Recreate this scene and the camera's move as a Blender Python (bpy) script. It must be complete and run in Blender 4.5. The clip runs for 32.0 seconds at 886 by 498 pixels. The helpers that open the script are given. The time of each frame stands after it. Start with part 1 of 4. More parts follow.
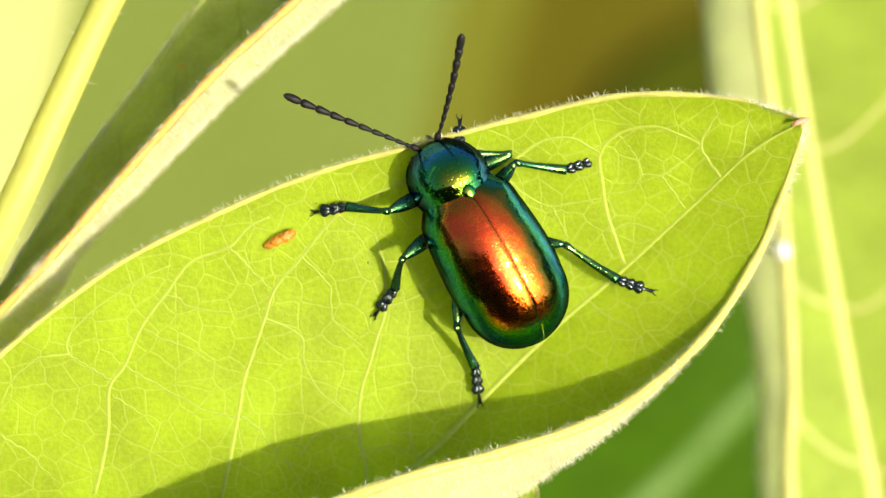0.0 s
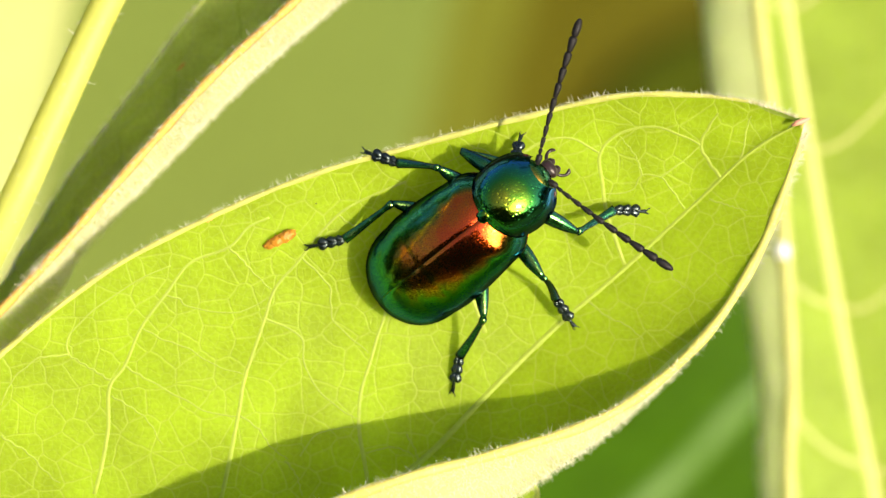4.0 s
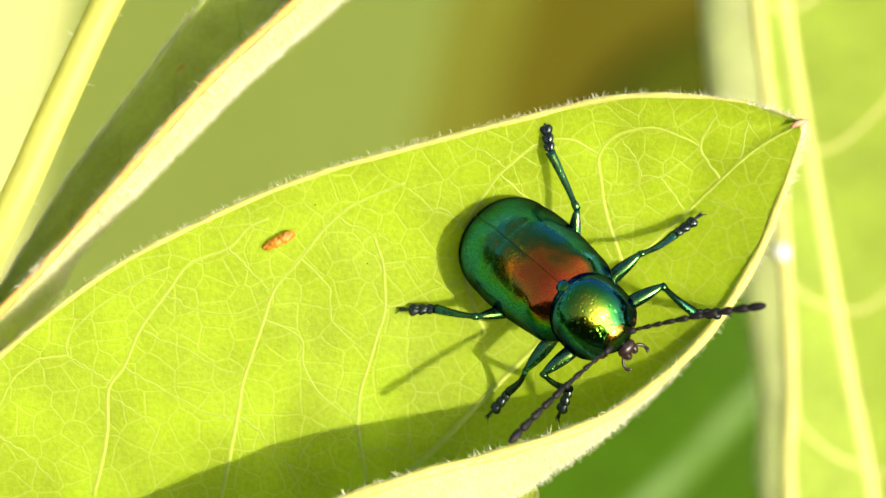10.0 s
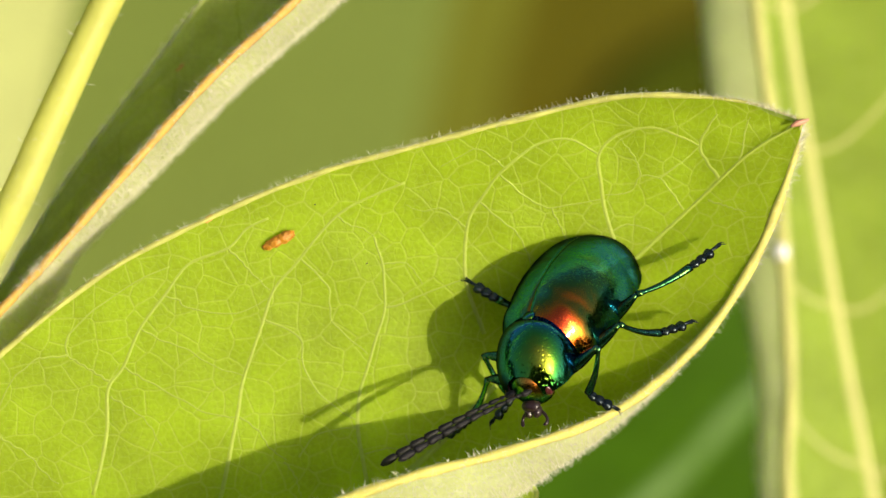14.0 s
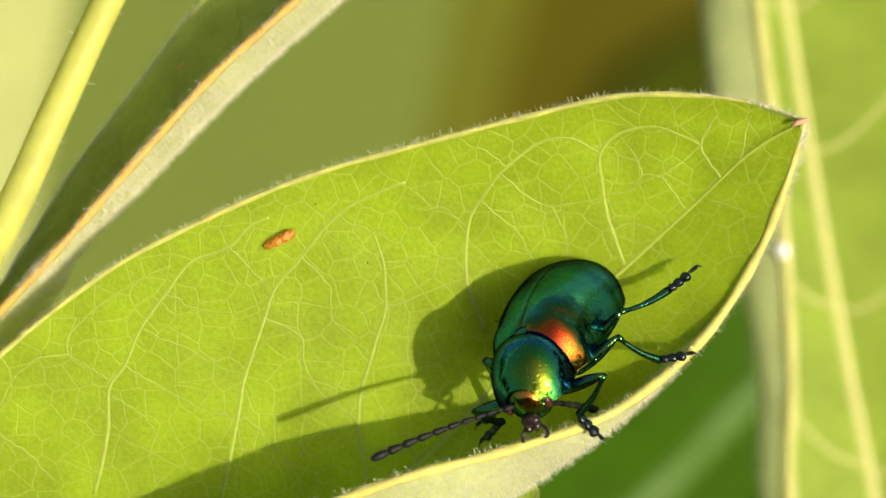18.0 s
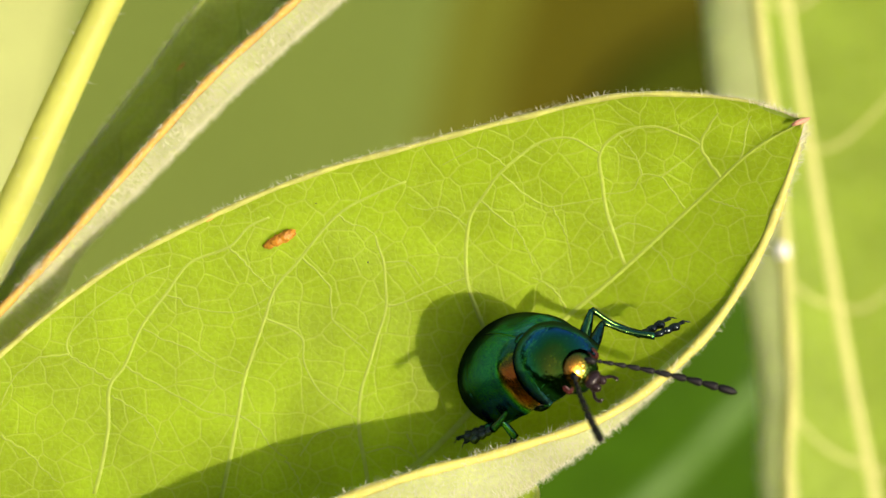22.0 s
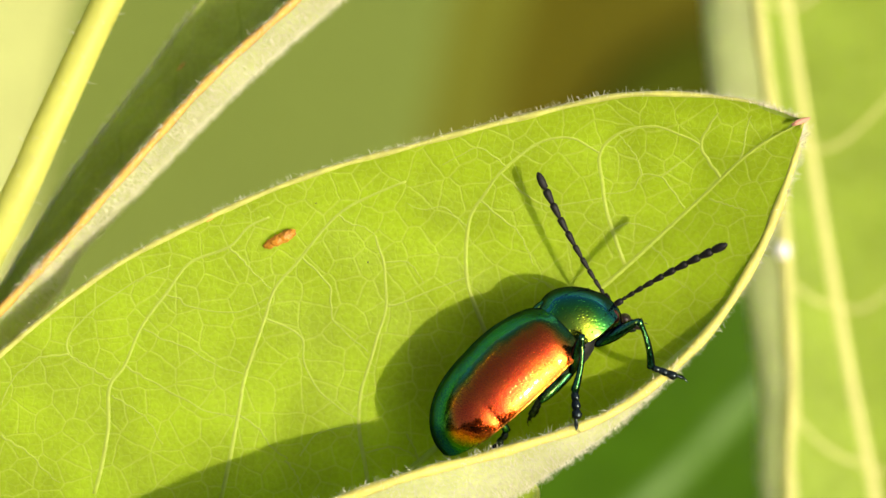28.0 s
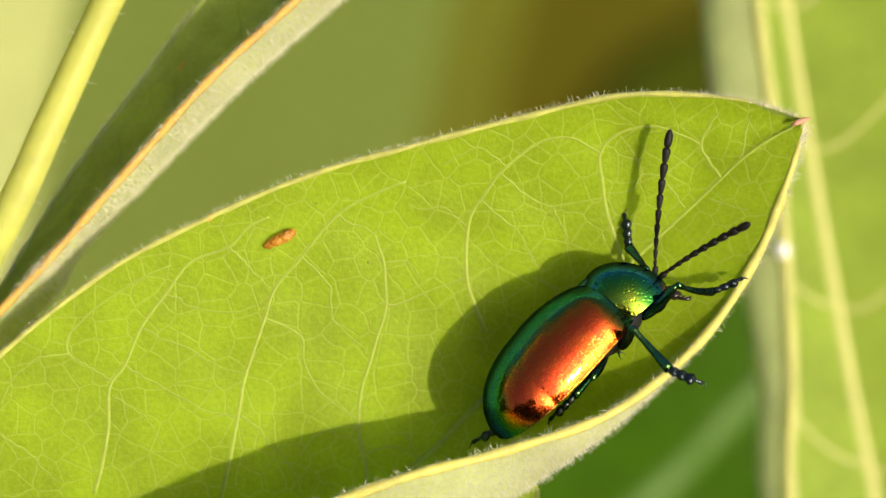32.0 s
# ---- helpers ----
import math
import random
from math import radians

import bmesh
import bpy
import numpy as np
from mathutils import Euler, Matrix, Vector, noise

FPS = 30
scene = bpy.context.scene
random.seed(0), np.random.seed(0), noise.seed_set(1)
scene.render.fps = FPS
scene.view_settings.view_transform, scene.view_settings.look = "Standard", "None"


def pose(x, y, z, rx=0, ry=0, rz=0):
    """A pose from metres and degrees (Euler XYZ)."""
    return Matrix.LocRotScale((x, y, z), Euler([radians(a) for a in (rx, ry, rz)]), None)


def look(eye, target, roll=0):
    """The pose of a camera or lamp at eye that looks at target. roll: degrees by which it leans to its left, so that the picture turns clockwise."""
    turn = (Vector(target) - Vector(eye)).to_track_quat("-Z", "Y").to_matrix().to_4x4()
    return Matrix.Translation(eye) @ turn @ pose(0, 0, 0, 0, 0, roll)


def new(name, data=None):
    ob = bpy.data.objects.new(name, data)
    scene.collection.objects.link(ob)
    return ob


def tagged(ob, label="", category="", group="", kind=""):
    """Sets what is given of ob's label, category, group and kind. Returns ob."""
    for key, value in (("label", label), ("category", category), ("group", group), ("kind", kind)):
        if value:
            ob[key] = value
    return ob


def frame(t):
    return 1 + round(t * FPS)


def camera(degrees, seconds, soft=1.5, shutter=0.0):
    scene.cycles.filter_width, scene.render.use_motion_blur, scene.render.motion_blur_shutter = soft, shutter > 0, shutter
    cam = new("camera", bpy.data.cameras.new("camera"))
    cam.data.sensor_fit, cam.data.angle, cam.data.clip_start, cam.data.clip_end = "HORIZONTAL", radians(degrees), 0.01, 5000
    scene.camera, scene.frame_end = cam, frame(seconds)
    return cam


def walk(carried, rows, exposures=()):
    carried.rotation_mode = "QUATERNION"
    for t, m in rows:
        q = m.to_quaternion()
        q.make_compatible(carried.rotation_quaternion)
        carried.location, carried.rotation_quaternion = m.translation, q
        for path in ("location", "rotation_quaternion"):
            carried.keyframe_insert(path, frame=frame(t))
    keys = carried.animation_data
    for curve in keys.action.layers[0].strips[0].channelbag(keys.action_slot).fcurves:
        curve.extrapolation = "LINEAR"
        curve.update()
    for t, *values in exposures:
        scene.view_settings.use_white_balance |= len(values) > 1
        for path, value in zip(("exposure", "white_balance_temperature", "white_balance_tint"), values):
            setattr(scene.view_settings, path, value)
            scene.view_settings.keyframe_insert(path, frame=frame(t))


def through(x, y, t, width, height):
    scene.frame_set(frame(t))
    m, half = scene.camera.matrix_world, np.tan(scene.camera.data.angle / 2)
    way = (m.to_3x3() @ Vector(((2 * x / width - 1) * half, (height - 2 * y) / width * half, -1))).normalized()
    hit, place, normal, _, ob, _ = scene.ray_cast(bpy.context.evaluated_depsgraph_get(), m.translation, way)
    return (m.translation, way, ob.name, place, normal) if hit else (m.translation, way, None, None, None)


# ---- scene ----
# ---- camera: a macro lens on a rest, looking down at a leaf ----
PLANT = pose(0, 0, 0.6, 32, 0, 0)  # the plane of the main leaf, over the ground
FAR = 0.0196 / math.tan(radians(7))
cam = camera(14, 32.0, 1.35)
cam.data.dof.use_dof, cam.data.dof.focus_distance, cam.data.dof.aperture_fstop = True, FAR - 0.0025, 44


def sway(right, down):
    """The camera, turned by a few hundredths of a degree."""
    return PLANT @ pose(0, 0, FAR, -down * 0.009, right * -0.009 * -1, 0)


walk(cam, [(0, sway(0, 0)), (6, sway(0, -1)), (9, sway(-1, -2.5)), (13, sway(-2, -2.2)), (17, sway(-1, -1)), (20, sway(0, 0)), (32, sway(0, 0.3))],
     [(0, 0.48), (3, 0.35), (5.5, 0.65), (9, 0.62), (10.5, 0.50), (12, 0.24), (14, -0.02), (17, -0.04), (21, -0.03), (25, 0.12), (30, 0.03), (32, -0.11)])

# ---- light: a clear afternoon sky and its sun ----
SUN = (PLANT.to_3x3() @ Vector((0.521, -0.158, 0.838))).normalized()
world = bpy.data.worlds.new("sky")
scene.world = world
world.use_nodes = True
sky = world.node_tree.nodes.new("ShaderNodeTexSky")
sky.sky_type, sky.sun_disc, sky.dust_density, sky.air_density = "NISHITA", False, 6.0, 0.8
sky.sun_elevation, sky.sun_rotation = math.asin(SUN.z), math.atan2(SUN.x, SUN.y)
back = world.node_tree.nodes["Background"]
back.inputs["Strength"].default_value = 0.14
world.node_tree.links.new(sky.outputs["Color"], back.inputs["Color"])
sun = new("sun", bpy.data.lights.new("sun", "SUN"))
sun.data.energy, sun.data.angle, sun.data.color = 5.0, radians(0.9), (1.0, 0.86, 0.59)
sun.matrix_world = look(SUN * 10, (0, 0, 0))
# ---- the shape of folded leaves: millimetres, in the plane of the main leaf ----
MM = 0.001


def smooth(values, at):
    """A Catmull-Rom curve through evenly spaced values, read at the positions 0..1 in at."""
    p = np.asarray(values, float)
    p = p.reshape(len(p), -1)
    n = len(p) - 1
    q = np.vstack([2 * p[0] - p[1], p, 2 * p[-1] - p[-2]])
    x = np.clip(np.asarray(at, float).reshape(-1) * n, 0, n)
    i = np.minimum(x.astype(int), n - 1)
    f = (x - i)[:, None]
    a, b, c, d = q[i], q[i + 1], q[i + 2], q[i + 3]
    return 0.5 * (2 * b + (c - a) * f + (2 * a - 5 * b + 4 * c - d) * f ** 2 + (3 * b - a - 3 * c + d) * f ** 3)


class FoldedLeaf:
    """A leaf folded along its midrib: a far margin, a midrib, a belly and a near margin, each a smooth line from tip to base.
    Across it, -1 is the far margin, 0 the midrib and 1 the near margin."""

    def __init__(self, far, rib, belly, near, sag=0.3, pucker=0.055):
        self.far, self.rib, self.belly, self.near = far, rib, belly, near
        self.sag, self.pucker, self.net = sag, pucker, None

    def find(self, x, y):
        """Along and across of the place that lies under (x, y) as seen from above."""
        if not self.net:
            s, t = np.meshgrid(np.linspace(0, 1, 500), np.linspace(-0.99, 0.99, 200), indexing="ij")
            p = self.at(s, t)
            self.net = (s, t, p[..., 0] / (1 - p[..., 2] / 159.6), p[..., 1] / (1 - p[..., 2] / 159.6))
        s, t, px, py = self.net
        d = np.hypot(px - x, py - y)
        i, j = np.unravel_index(np.argmin(d), d.shape)
        return float(s[i, j]), float(t[i, j])

    def at(self, along, across):
        along, across = np.broadcast_arrays(np.asarray(along, float), np.asarray(across, float))
        shape = along.shape
        s, t = along.reshape(-1), across.reshape(-1)
        f, m, b, r = (smooth(c, s) for c in (self.far, self.rib, self.belly, self.near))
        u = np.abs(t)[:, None]
        up = m + (f - m) * u
        up[:, 2] -= self.sag * 4 * (u * (1 - u))[:, 0]
        low = (1 - u) * (1 - 2 * u) * m + 4 * u * (1 - u) * b + u * (2 * u - 1) * r
        out = np.where(t[:, None] < 0, up, low)
        fade = np.clip(np.abs(t) * 5, 0, 1) * np.clip((1 - np.abs(t)) * 5, 0, 1) * np.clip(s * 8, 0, 1)
        out[:, 2] += self.pucker * np.where(t < 0, 1.0, 0.3) * fade * np.sin(s * 62 - np.abs(t) * 5) * np.sin(np.abs(t) * 9 + s * 9)
        return out.reshape(shape + (3,))


# ---- a leg: hip, knee, ankle, claw ----
HIPS = {"front": (0.75, 2.75, 1.5), "middle": (1.05, 1.15, 1.35), "hind": (1.05, -0.75, 1.35)}
LENGTHS = {"front": (2.5, 2.35, 1.75), "middle": (2.55, 2.5, 1.8), "hind": (2.8, 2.85, 1.9)}
LEGS = [(side, which) for side in (-1, 1) for which in ("front", "middle", "hind")]


def unit(v):
    return v / max(np.linalg.norm(v), 1e-9)


def bend(side, which, claw, swivel, upward):
    """Knee, ankle and claw of a leg, in the beetle's own space, from where the claw stands and how far the knee leans."""
    hip = np.array(HIPS[which]) * (side, 1, 1)
    thigh, shin, foot = LENGTHS[which]
    claw = np.asarray(claw, float)
    way = claw - hip
    flat = unit(way - upward * (way @ upward) * 0.6)
    ankle = claw - foot * flat + upward * 0.3
    reach = ankle - hip
    d = np.linalg.norm(reach)
    most, least = (thigh + shin) * 0.995, abs(thigh - shin) + 0.5
    if d > most or d < least:
        ankle = hip + unit(reach) * (most if d > most else least)
        reach = ankle - hip
        d = np.linalg.norm(reach)
    axis = reach / d
    a = (thigh ** 2 - shin ** 2 + d ** 2) / (2 * d)
    h = math.sqrt(max(thigh ** 2 - a ** 2, 0))
    up = unit(np.array([0, 0, 1.0]) - axis * axis[2])
    across = np.cross(axis, up)
    knee = hip + axis * a + h * (math.cos(swivel) * up + math.sin(swivel) * across)
    claw = ankle + foot * unit(claw - ankle)
    return knee, ankle, claw
# ---- materials ----


class Nodes:
    """A short way to write node materials; lengths in millimetres."""

    def __init__(self, name):
        self.m = bpy.data.materials.new(name)
        self.m.use_nodes = True
        self.t = self.m.node_tree
        self.t.nodes.clear()
        self.out = self.t.nodes.new("ShaderNodeOutputMaterial")

    def add(self, kind, **given):
        n = self.t.nodes.new("ShaderNode" + kind)
        for key, value in given.items():
            key = key.replace("_", " ")
            if hasattr(value, "is_output"):
                self.t.links.new(value, n.inputs[key])
            else:
                n.inputs[key].default_value = value
        return n

    def link(self, a, b):
        self.t.links.new(a, b)

    def mm(self):
        c = self.add("TexCoord")
        v = self.add("VectorMath")
        v.operation = "SCALE"
        self.link(c.outputs["Object"], v.inputs[0])
        v.inputs["Scale"].default_value = 1000
        return v.outputs[0]

    def noise(self, at, size, detail=3.0):
        return self.add("TexNoise", Vector=at, Scale=1 / size, Detail=detail).outputs["Fac"]

    def ramp(self, fac, *stops):
        r = self.t.nodes.new("ShaderNodeValToRGB")
        while len(r.color_ramp.elements) < len(stops):
            r.color_ramp.elements.new(0.5)
        for e, (p, c) in zip(r.color_ramp.elements, stops):
            e.position, e.color = p, (*c, 1) if len(c) == 3 else c
        self.link(fac, r.inputs["Fac"])
        return r.outputs["Color"]

    def span(self, fac, a, b, c=0.0, d=1.0):
        r = self.add("MapRange", Value=fac)
        for key, value in zip(("From Min", "From Max", "To Min", "To Max"), (a, b, c, d)):
            r.inputs[key].default_value = value
        return r.outputs["Result"]

    def math(self, op, a, b):
        n = self.t.nodes.new("ShaderNodeMath")
        n.operation = op
        for i, v in enumerate((a, b)):
            if hasattr(v, "is_output"):
                self.link(v, n.inputs[i])
            else:
                n.inputs[i].default_value = v
        return n.outputs[0]

    def mix(self, fac, a, b):
        n = self.t.nodes.new("ShaderNodeMix")
        n.data_type = "RGBA"
        for i, v in ((0, fac), (6, a), (7, b)):
            if hasattr(v, "is_output"):
                self.link(v, n.inputs[i])
            else:
                n.inputs[i].default_value = (*v, 1) if i else v
        return n.outputs[2]

    def bump(self, height, depth, strength=1.0):
        return self.add("Bump", Height=height, Distance=depth * MM, Strength=strength).outputs["Normal"]

    def done(self, shader):
        self.link(shader, self.out.inputs["Surface"])
        return self.m


def leaf_skin(name, flesh, vein, through, share=0.5, rough=0.42, net=1.0, gloss=0.2, seed=0.0):
    """Leaf tissue that lets light through, with a net of fine veins in it."""
    n = Nodes(name)
    at = n.add("Mapping", Vector=n.mm(), Location=(seed, seed * 2, 0)).outputs[0]
    warp = n.add("TexNoise", Vector=at, Scale=0.45, Detail=2.0).outputs["Color"]
    bent = n.add("VectorMath")
    bent.operation = "MULTIPLY_ADD"
    n.link(warp, bent.inputs[0])
    bent.inputs[1].default_value = (0.6, 0.6, 0)
    n.link(at, bent.inputs[2])
    kinks = n.add("TexNoise", Vector=at, Scale=2.4, Detail=2.0).outputs["Color"]
    wavy = n.add("VectorMath")
    wavy.operation = "MULTIPLY_ADD"
    n.link(kinks, wavy.inputs[0])
    wavy.inputs[1].default_value = (0.13, 0.13, 0)
    n.link(bent.outputs[0], wavy.inputs[2])
    lines = []
    for size, width in ((1.15, 0.06), (0.42, 0.1)):
        v = n.add("TexVoronoi", Vector=wavy.outputs[0], Scale=1 / size)
        v.voronoi_dimensions, v.feature = "2D", "DISTANCE_TO_EDGE"
        lines.append(n.span(v.outputs["Distance"], 0.0, width, 1.0, 0.0))
    fine = n.math("MULTIPLY", lines[1], 0.15)
    coarse = n.math("MULTIPLY", lines[0], 0.4)
    web = n.math("MULTIPLY", n.math("MAXIMUM", fine, coarse), net)
    patch = n.noise(at, 3.0, 2.0)
    speck = n.noise(at, 0.22, 3.0)
    tone = n.math("ADD", n.math("MULTIPLY", patch, 0.6), n.math("MULTIPLY", speck, 0.4))
    dark = [c * 0.84 for c in flesh]
    light = [min(c * 1.14, 1) for c in flesh]
    colour = n.mix(web, n.ramp(tone, (0.35, dark), (0.65, light)), vein)
    glow = n.mix(web, n.ramp(tone, (0.35, [c * 0.85 for c in through]), (0.65, [min(c * 1.1, 1) for c in through])), vein)
    relief = n.math("SUBTRACT", n.math("MULTIPLY", speck, 0.5), n.math("MULTIPLY", web, 0.6))
    normal = n.bump(relief, 0.07, 0.8)
    a = n.add("BsdfDiffuse", Color=colour, Normal=normal)
    b = n.add("BsdfTranslucent", Color=glow, Normal=normal)
    body = n.add("MixShader", Fac=share)
    n.link(a.outputs[0], body.inputs[1])
    n.link(b.outputs[0], body.inputs[2])
    shine = n.add("BsdfGlossy", Color=(1, 1, 1, 1), Roughness=n.span(speck, 0.3, 0.7, rough - 0.08, rough + 0.1), Normal=normal)
    top = n.add("MixShader", Fac=n.math("MULTIPLY", n.add("Fresnel", IOR=1.4).outputs[0], gloss))
    n.link(body.outputs[0], top.inputs[1])
    n.link(shine.outputs[0], top.inputs[2])
    return n.done(top.outputs[0])


def plain(name, colour, rough=0.5, metal=0.0, vary=0.15, size=0.3, depth=0.0, through=0.0, spec=0.5):
    """A mottled surface; through: the share of light that passes it."""
    n = Nodes(name)
    at = n.mm()
    f = n.math("ADD", n.math("MULTIPLY", n.noise(at, size), 0.55), n.math("MULTIPLY", n.noise(at, size * 6), 0.45))
    c = n.ramp(f, (0.3, [v * (1 - vary) for v in colour]), (0.7, [min(v * (1 + vary), 1) for v in colour]))
    p = n.add("BsdfPrincipled", Base_Color=c, Roughness=rough, Metallic=metal, Specular_IOR_Level=spec)
    if depth:
        n.link(n.bump(f, depth), p.inputs["Normal"])
    if not through:
        return n.done(p.outputs[0])
    m = n.add("MixShader", Fac=through)
    n.link(p.outputs[0], m.inputs[1])
    n.link(n.add("BsdfTranslucent", Color=c).outputs[0], m.inputs[2])
    return n.done(m.outputs[0])


def cuticle(name, hues, pits, pit_size, rough, soft=0.4, coat=0.5, waver=0.08, base=(0.002, 0.004, 0.002)):
    """Beetle cuticle: metallic gloss whose hue turns with the angle, as in life, under a clear coat; fine pits all over."""
    n = Nodes(name)
    at = n.mm()
    v = n.add("TexVoronoi", Vector=at, Scale=1 / pit_size)
    hole = n.span(v.outputs["Distance"], 0.0, 0.34, 0.0, 1.0)
    grain = n.noise(at, 0.06, 2.0)
    broad = n.noise(at, 1.1, 3.0)
    dents = n.noise(at, 0.5, 2.0)
    relief = n.math("ADD", n.math("ADD", n.math("MULTIPLY", hole, pits), n.math("MULTIPLY", grain, 0.12)), n.math("MULTIPLY", dents, 0.9))
    normal = n.bump(relief, 0.03, 0.6)
    facing = n.add("LayerWeight", Blend=0.5).outputs["Facing"]
    angle = n.math("ADD", facing, n.span(broad, 0.25, 0.75, -waver, waver))
    hue = n.ramp(angle, *hues)
    sharp = n.add("BsdfGlossy", Color=hue, Roughness=n.span(grain, 0.3, 0.7, rough * 0.75, rough * 1.25), Normal=normal)
    wide = n.add("BsdfGlossy", Color=hue, Roughness=n.span(grain, 0.3, 0.7, 0.22, 0.34), Normal=normal)
    wide.distribution = "BECKMANN"
    metal = n.add("MixShader", Fac=soft)
    n.link(sharp.outputs[0], metal.inputs[1])
    n.link(wide.outputs[0], metal.inputs[2])
    ground = n.add("BsdfDiffuse", Color=(*base, 1))
    body = n.add("MixShader", Fac=0.9)
    n.link(ground.outputs[0], body.inputs[1])
    n.link(metal.outputs[0], body.inputs[2])
    clear = n.add("BsdfGlossy", Color=(1, 1, 1, 1), Roughness=rough * 0.7, Normal=normal)
    top = n.add("MixShader", Fac=coat * 0.1)
    n.link(body.outputs[0], top.inputs[1])
    n.link(clear.outputs[0], top.inputs[2])
    return n.done(top.outputs[0])


COPPER = [(0.0, (0.95, 0.09, 0.008)), (0.08, (0.95, 0.135, 0.006)), (0.15, (0.8, 0.22, 0.005)), (0.21, (0.28, 0.18, 0.006)), (0.29, (0.055, 0.18, 0.018)),
          (0.38, (0.02, 0.23, 0.13)), (0.46, (0.012, 0.19, 0.28)), (0.58, (0.008, 0.12, 0.28)), (0.76, (0.004, 0.03, 0.1)), (1.0, (0.008, 0.015, 0.04))]
EMERALD = [(0.0, (0.32, 0.37, 0.012)), (0.05, (0.16, 0.36, 0.015)), (0.12, (0.055, 0.36, 0.035)), (0.24, (0.02, 0.29, 0.13)), (0.38, (0.012, 0.17, 0.33)), (0.6, (0.006, 0.04, 0.16)), (1.0, (0.01, 0.02, 0.06))]
GILT = [(0.0, (1.0, 0.34, 0.02)), (0.1, (0.8, 0.4, 0.02)), (0.22, (0.22, 0.34, 0.02)), (0.4, (0.03, 0.24, 0.06)), (0.65, (0.012, 0.07, 0.1)), (1.0, (0.01, 0.02, 0.05))]
VERDIGRIS = [(0.0, (0.16, 0.32, 0.04)), (0.1, (0.045, 0.28, 0.07)), (0.26, (0.018, 0.17, 0.14)), (0.5, (0.01, 0.045, 0.11)), (0.75, (0.008, 0.018, 0.07)), (1.0, (0.008, 0.012, 0.04))]


BLADE = leaf_skin("leaf_green", (0.365, 0.5, 0.026), (0.68, 0.75, 0.17), (0.585, 0.77, 0.034), share=0.62)
UNDER = leaf_skin("leaf_underside", (0.74, 0.77, 0.45), (0.78, 0.8, 0.52), (0.76, 0.85, 0.2), share=0.58, rough=0.7, net=0.5, gloss=0.1)
# midrib of the low leaf, darkened in colour to look shaded
MIDGREEN = plain("shade_toned_midrib", (0.057, 0.138, 0.007), 0.6, vary=0.15)
FOLD = leaf_skin("leaf_folded", (0.56, 0.68, 0.24), (0.72, 0.78, 0.36), (0.82, 0.9, 0.25), share=0.62, seed=5.0)
# the low leaf's shade is put into this dark green
SHADE_TONED = leaf_skin("leaf_shade_toned", (0.055, 0.14, 0.005), (0.08, 0.17, 0.01), (0.12, 0.26, 0.01), share=0.5, gloss=0.04, seed=7.0)
SOFT = leaf_skin("leaf_soft", (0.36, 0.5, 0.075), (0.58, 0.67, 0.18), (0.46, 0.6, 0.05), share=0.58, seed=3.0)
CREAM = plain("pale_vein", (0.74, 0.74, 0.27), 0.5, vary=0.08, through=0.4)
VEIN = plain("vein", (0.52, 0.63, 0.09), 0.5, vary=0.1, through=0.5)
RIDGE = plain("thin_margin", (0.62, 0.63, 0.17), 0.5, vary=0.3, size=0.8, through=0.4)
EDGE = plain("leaf_margin", (0.74, 0.7, 0.18), 0.5, vary=0.25, size=0.8, through=0.3)
RUST = plain("rusty_margin", (0.72, 0.46, 0.1), 0.5, vary=0.2, size=0.8, through=0.2)
ROSE = plain("rosy_tip", (0.8, 0.42, 0.3), 0.5, vary=0.2, through=0.3)
STEM = plain("stem_yellow_green", (0.76, 0.79, 0.2), 0.5, vary=0.12, size=1.0, depth=0.05, through=0.5)
HAIR = plain("hair", (0.85, 0.84, 0.7), 0.5, vary=0.05, through=0.4)
DROP = plain("white_drop", (0.9, 0.9, 0.88), 0.3, vary=0.03)
FRASS = plain("frass", (0.45, 0.19, 0.01), 0.5, vary=0.6, size=0.2, depth=0.15)
OLIVE = leaf_skin("leaf_olive", (0.2, 0.27, 0.06), (0.24, 0.3, 0.09), (0.24, 0.3, 0.04), share=0.4, net=0.3, gloss=0.05, seed=9.0)
TAWNY = leaf_skin("leaf_tawny", (0.15, 0.168, 0.02), (0.17, 0.185, 0.035), (0.16, 0.175, 0.015), share=0.3, net=0.3, gloss=0.05, seed=15.0)
BROWN = leaf_skin("ground_patch_brown", (0.1, 0.094, 0.007), (0.12, 0.11, 0.012), (0.11, 0.1, 0.006), share=0.3, net=0.3, gloss=0.05, seed=19.0)
DEEP = leaf_skin("leaf_deep", (0.055, 0.075, 0.004), (0.09, 0.11, 0.01), (0.09, 0.1, 0.005), share=0.3, net=0.3, gloss=0.05, seed=17.0)
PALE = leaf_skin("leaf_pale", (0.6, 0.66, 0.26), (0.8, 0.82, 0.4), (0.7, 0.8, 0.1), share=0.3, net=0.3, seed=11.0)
HEDGE = plain("hedge_foliage", (0.035, 0.06, 0.012), 0.8, vary=0.7, size=120.0, depth=60.0, spec=0.1)
SOIL = plain("soil_and_litter", (0.085, 0.075, 0.004), 0.9, vary=0.6, size=30.0, depth=5.0, spec=0.1)
SHELL = cuticle("elytra_cuticle", COPPER, 0.3, 0.09, 0.1, soft=0.3, coat=0.2)
PLATE = cuticle("pronotum_cuticle", EMERALD, 0.8, 0.17, 0.11, soft=0.25, waver=0.05, coat=0.2)
BROW = cuticle("head_cuticle", GILT, 0.8, 0.16, 0.18, coat=0.3)
LIMB = cuticle("leg_cuticle", VERDIGRIS, 0.8, 0.1, 0.2, soft=0.4, waver=0.1, coat=0.3)
